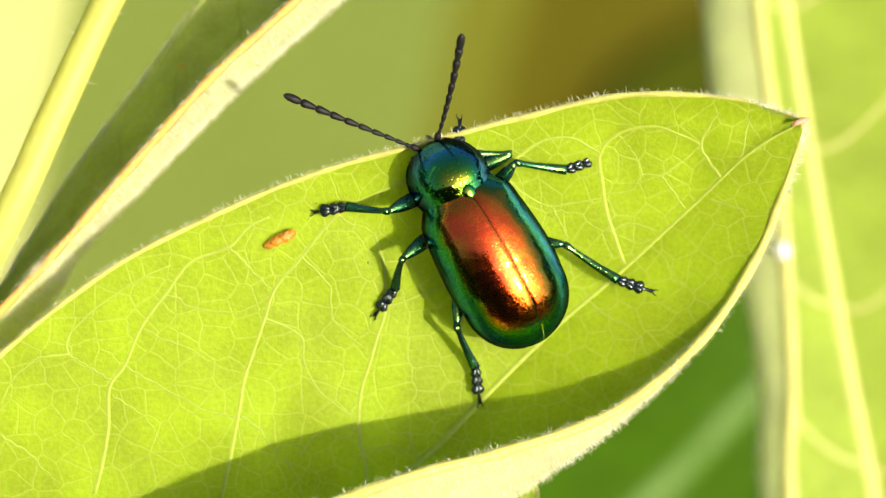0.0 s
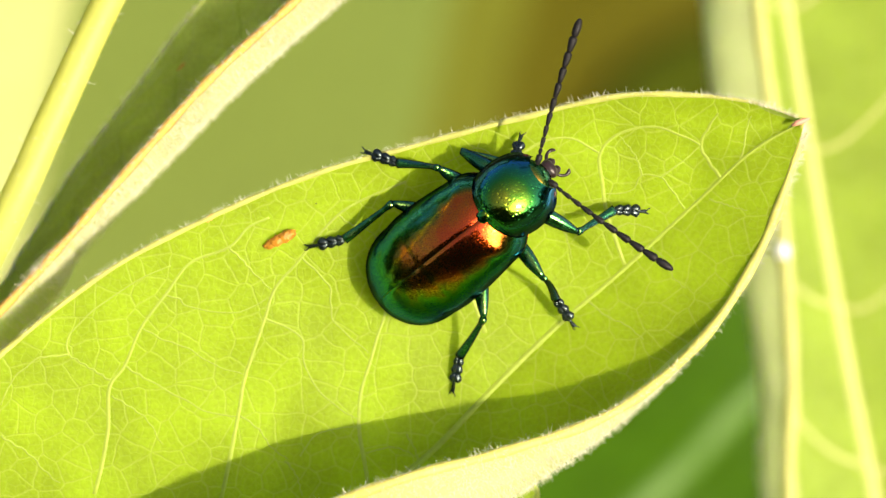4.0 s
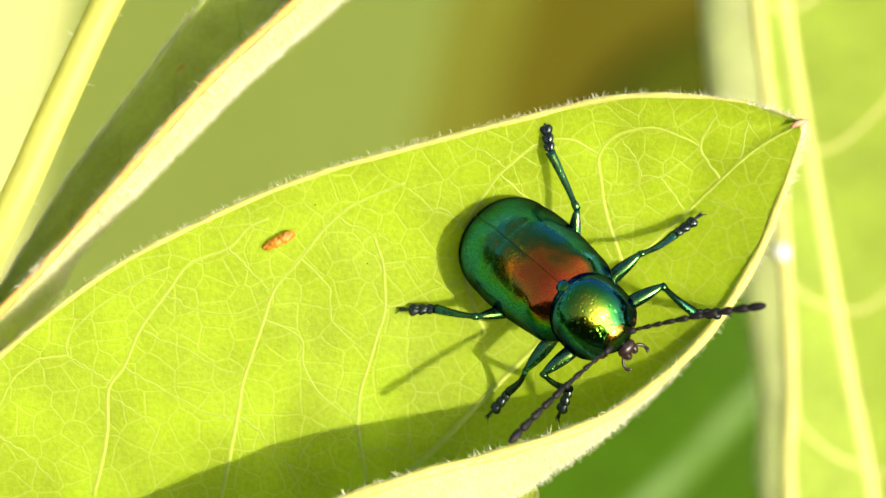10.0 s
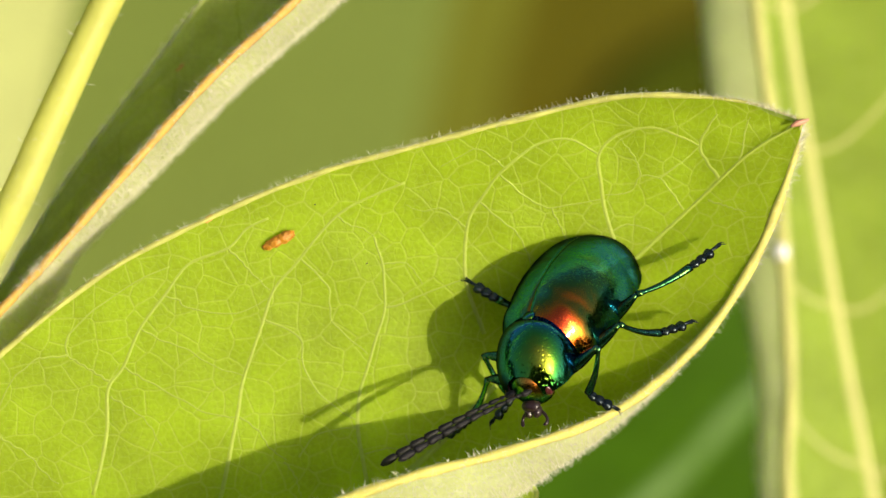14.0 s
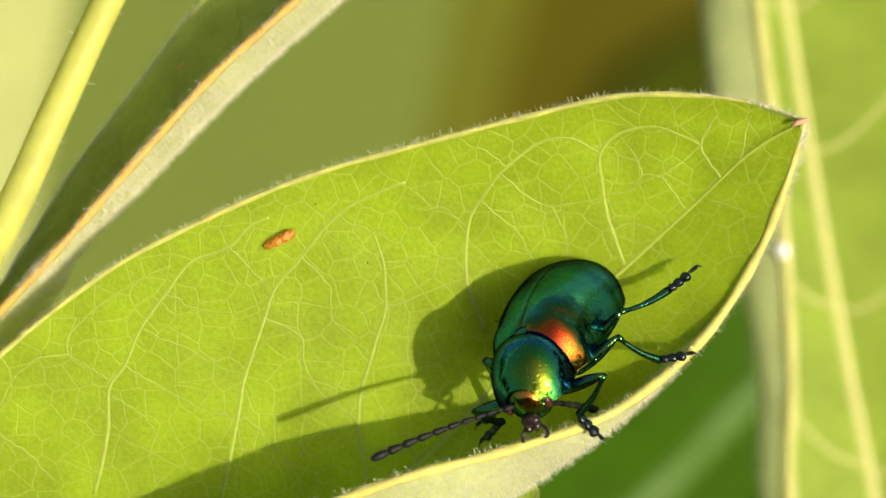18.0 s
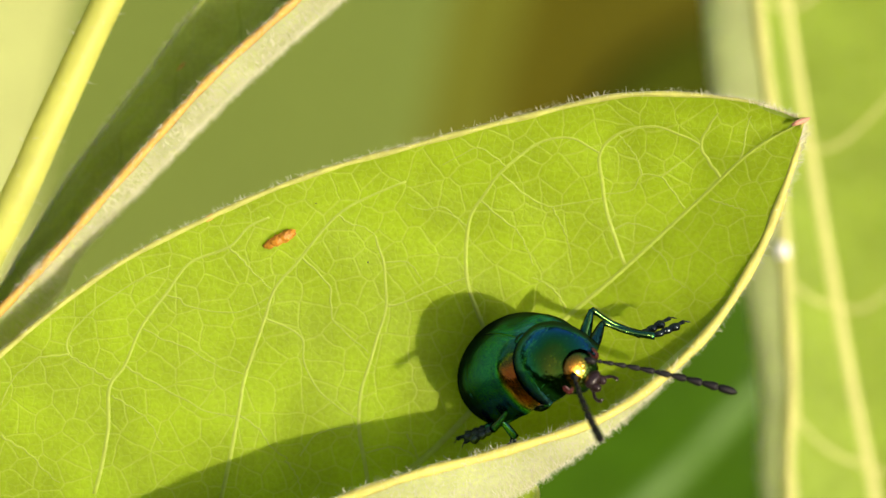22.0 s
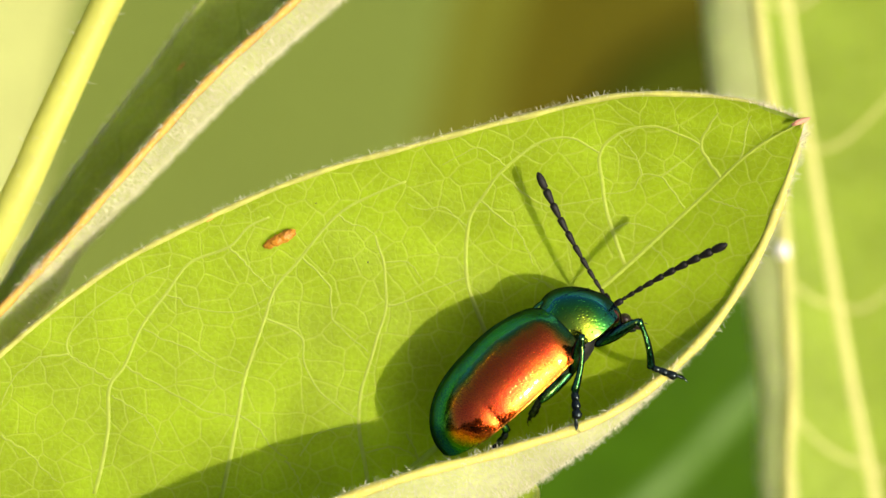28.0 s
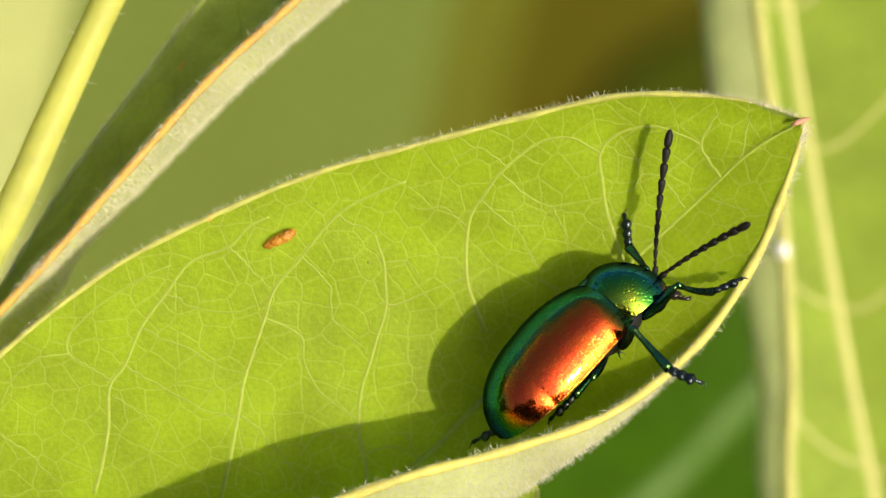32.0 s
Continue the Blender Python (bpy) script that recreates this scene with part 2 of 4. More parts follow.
FOOT = cuticle("foot_cuticle", [(0.0, (0.06, 0.08, 0.08)), (0.4, (0.05, 0.07, 0.1)), (1.0, (0.08, 0.09, 0.14))], 0.8, 0.08, 0.36, soft=0.5, waver=0.1, coat=0.1)
DARK = plain("dark_cuticle", (0.008, 0.008, 0.01), 0.6, vary=0.5, size=0.1, depth=0.02)
FEELER = plain("feeler_cuticle", (0.007, 0.0065, 0.008), 0.6, vary=0.5, size=0.08, depth=0.02, spec=0.3)
EYE = plain("eye", (0.05, 0.012, 0.012), 0.15, vary=0.4, size=0.05, depth=0.01)
MOUTH = plain("mouthparts", (0.02, 0.011, 0.012), 0.3, vary=0.5, size=0.1, depth=0.02)
# ---- small builders ----


def mesh_of(name, verts, faces, material, uvs=None, smooth_faces=True):
    me = bpy.data.meshes.new(name)
    me.from_pydata([tuple(float(c) for c in v) for v in verts], [], [tuple(int(i) for i in f) for f in faces])
    if uvs is not None:
        layer = me.uv_layers.new(name="UVMap")
        index = np.zeros(len(me.loops), int)
        me.loops.foreach_get("vertex_index", index)
        layer.data.foreach_set("uv", np.asarray(uvs, float)[index].reshape(-1))
    me.polygons.foreach_set("use_smooth", [smooth_faces] * len(me.polygons))
    me.materials.append(material)
    me.update()
    return me


def part(name, me, parent, label="", kind=""):
    ob = new(name, me)
    ob.parent = parent
    return tagged(ob, label=label, kind=kind)


def empty(name, m=PLANT):
    ob = new(name)
    ob.matrix_world = m
    ob.empty_display_size = 0.002
    return ob


def grid_faces(rows, cols, loop=False):
    i, j = np.meshgrid(np.arange(rows - 1), np.arange(cols if loop else cols - 1), indexing="ij")
    k = (j + 1) % cols
    return np.stack([i * cols + j, i * cols + k, (i + 1) * cols + k, (i + 1) * cols + j], -1).reshape(-1, 4)


def tube_data(points, radii, sides=8, first=0):
    """Vertices and faces of a round, tapered, closed tube along points."""
    p = np.asarray(points, float)
    r = np.broadcast_to(np.asarray(radii, float), len(p))
    way = np.gradient(p, axis=0)
    way /= np.maximum(np.linalg.norm(way, axis=1), 1e-9)[:, None]
    ref = np.array([0.31, 0.17, 0.93])
    a = np.cross(way, ref)
    a /= np.maximum(np.linalg.norm(a, axis=1), 1e-6)[:, None]
    b = np.cross(way, a)
    ang = np.arange(sides) * 2 * math.pi / sides
    ring = p[:, None] + r[:, None, None] * (np.cos(ang)[None, :, None] * a[:, None] + np.sin(ang)[None, :, None] * b[:, None])
    verts = np.vstack([ring.reshape(-1, 3), p[:1], p[-1:]])
    faces = grid_faces(len(p), sides, True).tolist()
    n = len(p) * sides
    faces += [(n, (j + 1) % sides, j) for j in range(sides)]
    faces += [(n + 1, n - sides + j, n - sides + (j + 1) % sides) for j in range(sides)]
    return verts, [tuple(i + first for i in f) for f in faces]


def tube(name, points, radii, material, sides=8):
    v, f = tube_data(points, radii, sides)
    return mesh_of(name, v * MM, f, material)


rng = np.random.default_rng(5)


def hairs(name, roots, ways, length, material, curl=0.6, width=0.016):
    """Fine curled hairs as thin ribbons; roots and ways in millimetres."""
    verts, faces = [], []
    steps = 5
    for root, way in zip(roots, ways):
        way = unit(way + rng.normal(0, 0.35, 3))
        turn = unit(rng.normal(0, 1, 3))
        side = unit(np.cross(way, rng.normal(0, 1, 3)))
        p = np.array(root, float)
        n = length * rng.uniform(0.5, 1.4) / steps
        k = rng.uniform(-1, 1) * curl
        first = len(verts)
        for i in range(steps + 1):
            w = width * (1 - 0.75 * i / steps)
            verts += [p - side * w, p + side * w]
            p = p + way * n
            way = unit(way + turn * k)
        faces += [(first + 2 * i, first + 2 * i + 1, first + 2 * i + 3, first + 2 * i + 2) for i in range(steps)]
    return mesh_of(name, np.array(verts) * MM, faces, material)


def normals_of(leaf, s, t):
    e = 0.004
    a = leaf.at(np.clip(s + e, 0, 1), t) - leaf.at(np.clip(s - e, 0, 1), t)
    b = leaf.at(s, np.clip(t + e * 3, -1, 1)) - leaf.at(s, np.clip(t - e * 3, -1, 1))
    n = np.cross(a, b)
    return leaf.face * n / np.maximum(np.linalg.norm(n, axis=-1), 1e-9)[..., None]


def build_leaf(leaf, label, skins, size=(50, 9), along=160, across=60, rib=(0.08, 0.3), veins=(), edge=None, far_edge=None, edge_width=0.2, fuzz=0, thick=0.16, paths=()):
    """One leaf: blade, pale underside, midrib, side veins, margins and, on leaves close by, hairs."""
    leaf.face = 1.0
    probe = np.linspace(0.2, 0.8, 9)
    leaf.face = float(np.sign(normals_of(leaf, probe, np.full(9, -0.5))[:, 2].mean()))
    root = tagged(empty("leaf"), label, "leaf", "leaves of the plant")
    s = np.linspace(0, 1, along) ** 0.9
    t = np.linspace(-1, 1, across * 2 + 1)
    top = leaf.at(s[:, None], t[None, :])
    ss, tt = np.broadcast_arrays(s[:, None], t[None, :])
    nrm = normals_of(leaf, ss, tt)
    uvs = np.stack([ss * size[0], tt * size[1]], -1).reshape(-1, 2)
    faces = grid_faces(along, len(t))
    part("blade", mesh_of("blade", top.reshape(-1, 3) * MM, faces[:, ::int(leaf.face)], skins[0], uvs), root)
    low = (top - nrm * thick * np.clip(s * 8, 0.05, 1)[:, None, None]).reshape(-1, 3)
    part("underside", mesh_of("underside", low * MM, faces[:, ::-int(leaf.face)], skins[1], uvs), root, "pale felted underside")
    line = leaf.at(s, np.zeros_like(s))
    part("midrib", tube("midrib", line - nrm[:, across] * (0.6 * (rib[0] + (rib[1] - rib[0]) * s))[:, None], rib[0] + (rib[1] - rib[0]) * s, skins[2], 10), root, "pale yellow-green midrib")
    for side in (-1, 1):
        for start, shift, end, wide in veins:
            u = np.linspace(0, 1, 40)
            a = np.clip(start - shift * u ** 1.5 + 0.0016 * np.sin(u * 14 + start * 40), 0.01, 1)
            b = side * (0.01 + end * u)
            girth = wide * (1 - 0.75 * u)
            p = leaf.at(a, b) - normals_of(leaf, a, b) * (girth * 0.8)[:, None]
            part("vein", tube("vein", p, girth, skins[2], 10), root)
    for wide, thin, points in paths:
        u = np.linspace(0, 1, 60)
        ab = smooth(points, u)
        a = np.clip(ab[:, 0] + 0.0005 * np.sin(u * 31 + ab[0, 0] * 90), 0.01, 1)
        b = np.clip(ab[:, 1], -0.98, 0.98)
        girth = wide + (thin - wide) * u
        p = leaf.at(a, b) - normals_of(leaf, a, b) * (girth * 0.78)[:, None]
        part("vein", tube("vein", p, girth, skins[2], 10), root)
    if edge:
        for side, name in ((-1, "margin"), (1, "margin")):
            e = leaf.at(s, np.full_like(s, side))
            wave = edge_width * (0.2 + 0.8 * np.clip(s * 6, 0, 1)) * (1 + 0.12 * np.sin(s * 90))
            part(name, tube(name, e - nrm[:, 0 if side < 0 else -1] * thick * 0.5, wave * (1 if side > 0 else 0.6), edge if side > 0 or not far_edge else far_edge, 8), root, "thickened yellowish margin")
    if fuzz:
        n = fuzz
        hs = rng.uniform(0.01, 0.85, n)
        side = np.where(rng.uniform(size=n) < 0.5, -1.0, 1.0)
        p = leaf.at(hs, side)
        out = p - leaf.at(hs, side * 0.93)
        out = out / np.maximum(np.linalg.norm(out, axis=1), 1e-9)[:, None] - 0.5 * normals_of(leaf, hs, side)
        for keep, long in ((side > 0, 0.46), ((side < 0) & (hs * 997 % 1 < 0.7), 0.34)):
            part("fringe", hairs("fringe", p[keep], out[keep], long, HAIR, 1.0, 0.015), root, "fine white hairs on the margin", "stuff")
        n = fuzz * 3
        hs, ht = rng.uniform(0.1, 0.9, n), rng.uniform(0.3, 1.0, n)
        q = leaf.at(hs, ht)
        down = -normals_of(leaf, hs, ht)
        part("felt", hairs("felt", q + down * thick, down, 0.3, HAIR, 0.9, 0.012), root, "white felt of hairs", "stuff")
    return root


# ---- the leaf that the beetle walks on ----
MAIN = FoldedLeaf(
    far=[(15.9, 5.66, 1.0), (12.8, 6.53, 1.25), (8.09, 6.73, 1.05), (3.5, 5.75, 0.85), (-1.1, 4.56, 0.65), (-5.58, 3.31, 0.5), (-10.07, 1.47, 0.5), (-15.05, -1.17, 0.5), (-20.54, -5.58, 0.5), (-26.02, -10.94, 0.5), (-31.5, -15.92, 0.5)],
    rib=[(15.9, 5.66, 1.0), (13.6, 4.3, 0.6), (10.94, 1.78, -0.6), (7.97, -0.98, -1.4), (5.08, -3.46, -1.8), (2.17, -6.3, -1.8), (-0.86, -9.37, -1.6), (-4.13, -11.69, -1.2), (-8.89, -13.67, -0.8), (-17.1, -15.48, 0), (-31.5, -15.92, 0.5)],
    belly=[(15.9, 5.66, 1.2), (14.78, 3.81, 0.7), (13.04, 0.47, 0.15), (10.53, -3.13, -0.3), (7.62, -6.81, 0.4), (4.49, -9.6, 1.2), (1.63, -11.47, 1.8), (-1.58, -13.43, 2), (-6.52, -15.53, 2), (-16.94, -17.06, 1.5), (-31.5, -15.92, 0.5)],
    near=[(15.9, 5.66, 1.2), (15.38, 3.75, 0.85), (13.98, 0.02, 0.55), (11.33, -3.95, 0.8), (7.41, -7.03, 2.6), (2.82, -8.61, 4.4), (-1.3, -9.61, 5.8), (-5.39, -10.99, 6.1), (-10.92, -13.09, 6), (-18.62, -15.82, 4), (-31.5, -15.92, 0.5)])
VEIN_PATHS = []


def vein_path(wide, thin, *places):
    """A vein on the main leaf through places given in millimetres of its plane."""
    VEIN_PATHS.append((wide, thin, [MAIN.find(x, y) for x, y in places]))


vein_path(0.16, 0.085, (-15.47, -10.88), (-14.82, -8.18), (-14.75, -6.20), (-14.12, -5.12), (-13.40, -3.70), (-12.32, -1.98), (-11.15, -0.62), (-9.53, 0.10), (-8.60, 0.95), (-7.72, 1.40))
vein_path(0.16, 0.085, (-9.78, -11.03), (-9.00, -7.28), (-8.80, -5.67), (-7.90, -2.98), (-7.38, -1.70), (-6.30, -0.45), (-4.67, 1.52), (-3.10, 2.40), (-1.60, 2.98))
vein_path(0.16, 0.085, (-3.33, -10.35), (-3.67, -7.83), (-3.60, -6.40), (-3.05, -4.40), (-2.52, -2.60), (-2.60, -0.80), (-2.98, 0.62))
vein_path(0.16, 0.085, (1.82, -3.67), (1.05, -1.25), (1.12, 1.18), (1.90, 2.58), (2.77, 3.60), (4.35, 4.75), (5.72, 4.90), (6.95, 4.22))
vein_path(0.16, 0.085, (8.05, -0.72), (7.47, 0.82), (7.05, 2.75), (6.95, 4.22), (7.80, 5.08), (9.38, 5.42), (10.60, 5.00), (11.38, 4.58))
vein_path(0.16, 0.085, (12.30, 3.17), (11.80, 3.77), (11.38, 4.58), (11.78, 5.40), (12.20, 6.03))
vein_path(0.085, 0.045, (13.15, 3.90), (13.28, 4.47), (13.38, 5.03), (13.62, 5.88))
vein_path(0.085, 0.045, (10.68, 1.77), (10.15, 2.52), (9.62, 3.17), (8.85, 3.27), (8.32, 2.58), (7.05, 2.40))
vein_path(0.085, 0.045, (9.62, 3.17), (10.28, 3.65), (10.78, 4.03), (11.38, 4.58))
vein_path(0.068, 0.036, (8.85, 3.27), (8.50, 4.12), (7.80, 5.03))
vein_path(0.085, 0.045, (11.80, 2.23), (12.40, 1.98), (12.85, 1.88), (13.45, 1.70))
vein_path(0.085, 0.045, (-16.62, -4.60), (-16.55, -3.98), (-16.35, -3.50), (-15.60, -2.73), (-14.75, -2.15), (-13.30, -1.18), (-12.10, -0.72))
vein_path(0.085, 0.045, (-16.62, -4.60), (-17.35, -4.67), (-17.98, -4.78), (-18.48, -5.22), (-18.88, -5.67), (-19.60, -6.92))
vein_path(0.085, 0.045, (-14.75, -5.85), (-15.60, -5.22), (-16.62, -4.60))
vein_path(0.085, 0.045, (-19.60, -8.28), (-18.98, -8.65), (-18.35, -9.07), (-17.60, -9.72), (-16.90, -10.35))
vein_path(0.085, 0.045, (-9.53, 0.10), (-8.97, -0.40), (-8.45, -1.00), (-7.55, -1.80))
vein_path(0.085, 0.045, (-14.12, -5.17), (-13.60, -5.47), (-12.95, -5.85), (-11.50, -6.58), (-10.35, -7.17), (-9.00, -7.42))
vein_path(0.068, 0.036, (-13.30, -3.48), (-12.35, -3.98), (-11.32, -4.40), (-10.10, -5.10), (-8.80, -5.60))
vein_path(0.068, 0.036, (-12.28, -1.98), (-11.72, -2.23), (-11.15, -2.52), (-9.53, -2.80), (-8.60, -2.67), (-7.55, -2.10))
vein_path(0.085, 0.045, (-7.90, -2.98), (-7.10, -3.35), (-6.30, -3.88), (-6.10, -4.85), (-5.92, -5.67), (-5.22, -6.58), (-4.47, -7.10), (-3.67, -7.60))
vein_path(0.085, 0.045, (-6.20, -0.45), (-5.47, -1.10), (-5.03, -1.70), (-4.90, -2.48), (-4.80, -3.15), (-4.10, -3.85), (-3.23, -4.60))
vein_path(0.085, 0.045, (-2.52, -2.52), (-1.85, -2.38), (-1.07, -2.08), (0.03, -1.60), (1.05, -1.25))
vein_path(0.068, 0.036, (-2.65, -0.60), (-2.10, -0.53), (-1.62, -0.62), (-1.23, -0.97), (-0.90, -1.52))
vein_path(0.068, 0.036, (1.05, 1.02), (0.53, 1.40), (0.00, 1.88), (-0.85, 1.73), (-1.60, 2.02))
vein_path(0.085, 0.045, (1.70, 2.15), (2.52, 1.40), (3.30, 0.82), (3.65, 0.15), (4.03, -0.68))
vein_path(0.085, 0.045, (2.60, 3.40), (3.15, 2.83), (3.65, 2.40), (4.28, 2.02), (4.85, 1.88), (5.90, 2.02), (7.05, 2.23))
vein_path(0.068, 0.036, (4.85, 1.88), (5.15, 1.27), (5.38, 0.82), (5.55, 0.28), (5.72, -0.35))
vein_path(0.068, 0.036, (2.77, 3.60), (2.27, 4.03), (1.55, 4.47), (0.90, 4.15), (0.00, 3.70))
vein_path(0.068, 0.036, (-4.67, 1.52), (-4.10, 1.15), (-3.48, 0.97), (-2.95, 0.62))
vein_path(0.068, 0.036, (-14.72, -6.47), (-13.85, -6.97), (-13.05, -7.60), (-12.35, -8.72))
vein_path(0.068, 0.036, (-8.95, -7.28), (-8.10, -7.97), (-7.60, -8.72), (-6.85, -9.35))
vein_path(0.068, 0.036, (-6.35, -9.10), (-5.60, -8.22), (-4.60, -7.97), (-3.67, -7.88))
vein_path(0.068, 0.036, (7.47, 0.82), (8.15, 1.15), (8.90, 1.02), (9.53, 0.72))
vein_path(0.068, 0.036, (5.40, -2.60), (5.03, -1.98), (4.53, -1.48), (3.90, -1.23))
vein_path(0.068, 0.036, (9.15, 0.15), (9.78, -0.35), (10.15, -1.23), (10.78, -1.73))
vein_path(0.085, 0.045, (6.40, -2.23), (7.28, -2.98), (8.15, -3.35), (8.90, -3.98))
vein_path(0.068, 0.036, (-6.97, -9.28), (-6.47, -10.10), (-6.22, -10.97))
vein_path(0.068, 0.036, (-3.40, -8.97), (-2.35, -8.72), (-1.60, -8.97), (-0.97, -9.28))
vein_path(0.068, 0.036, (-1.60, -8.22), (-1.23, -8.97), (-1.05, -9.72))
main_leaf = build_leaf(MAIN, "bright green folded leaf with downy margins, lit by the sun", (BLADE, UNDER, VEIN), along=300, across=70,
                       rib=(0.05, 0.36), edge=EDGE, far_edge=RIDGE, edge_width=0.22, fuzz=4600, paths=VEIN_PATHS)

# ---- the other leaves ----
folded_leaf_form = FoldedLeaf(
    far=[(0.92, 19.76, -4), (-6.83, 16.33, -5.6), (-10.86, 11.44, -6), (-14.23, 6.99, -6), (-16.94, 3.4, -5.8), (-19.22, -0.23, -5.4), (-21.25, -3.07, -5), (-32.3, -15.57, -1)],
    rib=[(0.92, 19.76, -4), (-4.8, 14.36, -6.8), (-8.73, 9.96, -7.4), (-12.4, 6.17, -7.4), (-15.26, 2.76, -7.2), (-18.09, -0.63, -6.8), (-20.6, -3.48, -6), (-32.3, -15.57, -1)],
    belly=[(0.92, 19.76, -4), (-1.64, 14.12, -4), (-5.11, 11.21, -4.5), (-9.23, 7.61, -4.5), (-12.83, 4.01, -4.5), (-16.63, 0.03, -4), (-19.45, -3.82, -4), (-32.3, -15.57, -1)],
    near=[(0.92, 19.76, -4), (-3.51, 14.15, -1.5), (-6.63, 11.08, -0.8), (-10.27, 7.76, -0.8), (-13.88, 3.8, -1), (-17.43, -0.18, -1.2), (-19.91, -2.8, -1.5), (-32.3, -15.57, -1)])
folded_leaf = build_leaf(folded_leaf_form, "narrow folded leaf with a rusty margin and white felted back", (FOLD, UNDER, VEIN), edge=RUST, far_edge=FOLD, edge_width=0.2, fuzz=4500, rib=(0.1, 0.3), veins=[(0.2, 0.06, 0.8, 0.06), (0.3, 0.06, 0.8, 0.06), (0.42, 0.07, 0.8, 0.06), (0.54, 0.07, 0.8, 0.06), (0.66, 0.08, 0.8, 0.06)])
broad_leaf_form = FoldedLeaf(
    far=[(17.08, 35.66, -40), (27.22, 26.42, -41), (33.49, 13.86, -41), (36.63, 1.29, -41), (36.63, -14.42, -41), (31.93, -26.98, -41), (27.35, -36.6, -42)],
    rib=[(17.08, 35.66, -40), (17.91, 25.05, -42.5), (19.29, 14, -43), (20.81, 4.46, -43), (22.73, -6.31, -43), (24.95, -17.74, -43), (27.35, -36.6, -42)],
    belly=[(17.08, 35.66, -40), (14.07, 24.68, -39.5), (14.47, 13.76, -39.5), (15.62, 4.41, -39.5), (17.59, -6.2, -39.5), (18.96, -17.43, -39.5), (27.35, -36.6, -42)],
    near=[(17.08, 35.66, -40), (16.69, 24.41, -37.4), (17.19, 13.59, -37.1), (18.35, 4.36, -37.1), (19.04, -6.12, -37.1), (19.61, -17.22, -37.1), (27.35, -36.6, -42)])
broad_leaf = build_leaf(broad_leaf_form, "broad green leaf with a pale midrib and felted folded side", (SOFT, UNDER, CREAM), rib=(0.45, 0.6), edge=CREAM, edge_width=0.36, fuzz=900, veins=[(0.34, 0.22, 0.8, 0.22), (0.48, 0.24, 0.8, 0.22), (0.62, 0.26, 0.8, 0.22), (0.76, 0.26, 0.8, 0.22)])
low_leaf_form = FoldedLeaf(
    far=[(31.92, 15.21, -125), (20.4, 7.93, -120), (8.49, -5.16, -117), (1.56, -18.15, -117), (-3.68, -37.62, -120)],
    rib=[(31.92, 15.21, -125), (27.46, -6.19, -125), (21.67, -14.22, -125), (15.42, -20.46, -125), (-3.68, -37.62, -120)],
    belly=[(31.92, 15.21, -125), (32.14, -8.94, -127), (28.55, -18.81, -127), (23.16, -27.33, -127), (-3.68, -37.62, -120)],
    near=[(31.92, 15.21, -125), (36.89, -11.71, -129), (35.08, -23.01, -129), (27.85, -34.31, -129), (-3.68, -37.62, -120)])
low_leaf = build_leaf(low_leaf_form, "dark green leaf below, with its shade in the colour", (SHADE_TONED, SHADE_TONED, MIDGREEN), rib=(1.4, 2.2))
tip_leaf_form = FoldedLeaf(
    far=[(4.15, -10.56, -2), (2.68, -10.66, -2), (0.41, -11.62, -2), (-2.13, -14.15, -2)],
    rib=[(4.15, -10.56, -2), (3.07, -11.15, -2.5), (0.92, -12.71, -3), (-2.13, -14.15, -2)],
    belly=[(4.15, -10.56, -2), (3.58, -11.4, -2.5), (1.68, -13.22, -3), (-2.13, -14.15, -2)],
    near=[(4.15, -10.56, -2), (4.08, -11.37, -2), (2.43, -13.9, -2), (-2.13, -14.15, -2)])
tip_leaf = build_leaf(tip_leaf_form, "yellow-green leaf tip under the folded leaf", (SOFT, UNDER, VEIN), along=60, across=20)
pale_leaf_form = FoldedLeaf(
    far=[(-34.84, 110.93, -300), (-121.22, 82.13, -300), (-150.01, 17.35, -300), (-142.82, -69.03, -300), (-106.82, -126.62, -300)],
    rib=[(-34.84, 110.93, -300), (-78.37, 82.49, -302), (-92.83, 17.42, -302), (-107.29, -69.33, -302), (-106.82, -126.62, -300)],
    belly=[(-34.84, 110.93, -300), (-60.3, 82.49, -302), (-69.69, 17.42, -302), (-91.38, -69.33, -302), (-106.82, -126.62, -300)],
    near=[(-34.84, 110.93, -300), (-39.88, 82.13, -300), (-49.96, 17.35, -300), (-74.43, -69.03, -300), (-106.82, -126.62, -300)])
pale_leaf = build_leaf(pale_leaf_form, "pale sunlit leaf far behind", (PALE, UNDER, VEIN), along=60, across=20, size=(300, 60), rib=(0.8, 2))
olive_leaf_form = FoldedLeaf(
    far=[(13.8, 159.6, -600), (-69.5, 100.1, -600), (-93.3, 52.5, -600), (-93.3, 4.9, -600), (-45.7, -102.2, -600)],
    rib=[(13.8, 159.6, -600), (-21.9, 100.1, -600), (-39.7, 52.5, -600), (-39.7, 4.9, -600), (-45.7, -102.2, -600)],
    belly=[(13.8, 159.6, -600), (-5.2, 100.1, -600), (-18.3, 52.5, -600), (-21.9, 4.9, -600), (-45.7, -102.2, -600)],
    near=[(13.8, 159.6, -600), (11.4, 100.1, -600), (1.9, 52.5, -600), (-10.0, 4.9, -600), (-45.7, -102.2, -600)])
olive_leaf = build_leaf(olive_leaf_form, "olive green leaf far behind", (OLIVE, OLIVE, OLIVE), along=60, across=20, size=(300, 60), rib=(0.8, 2))
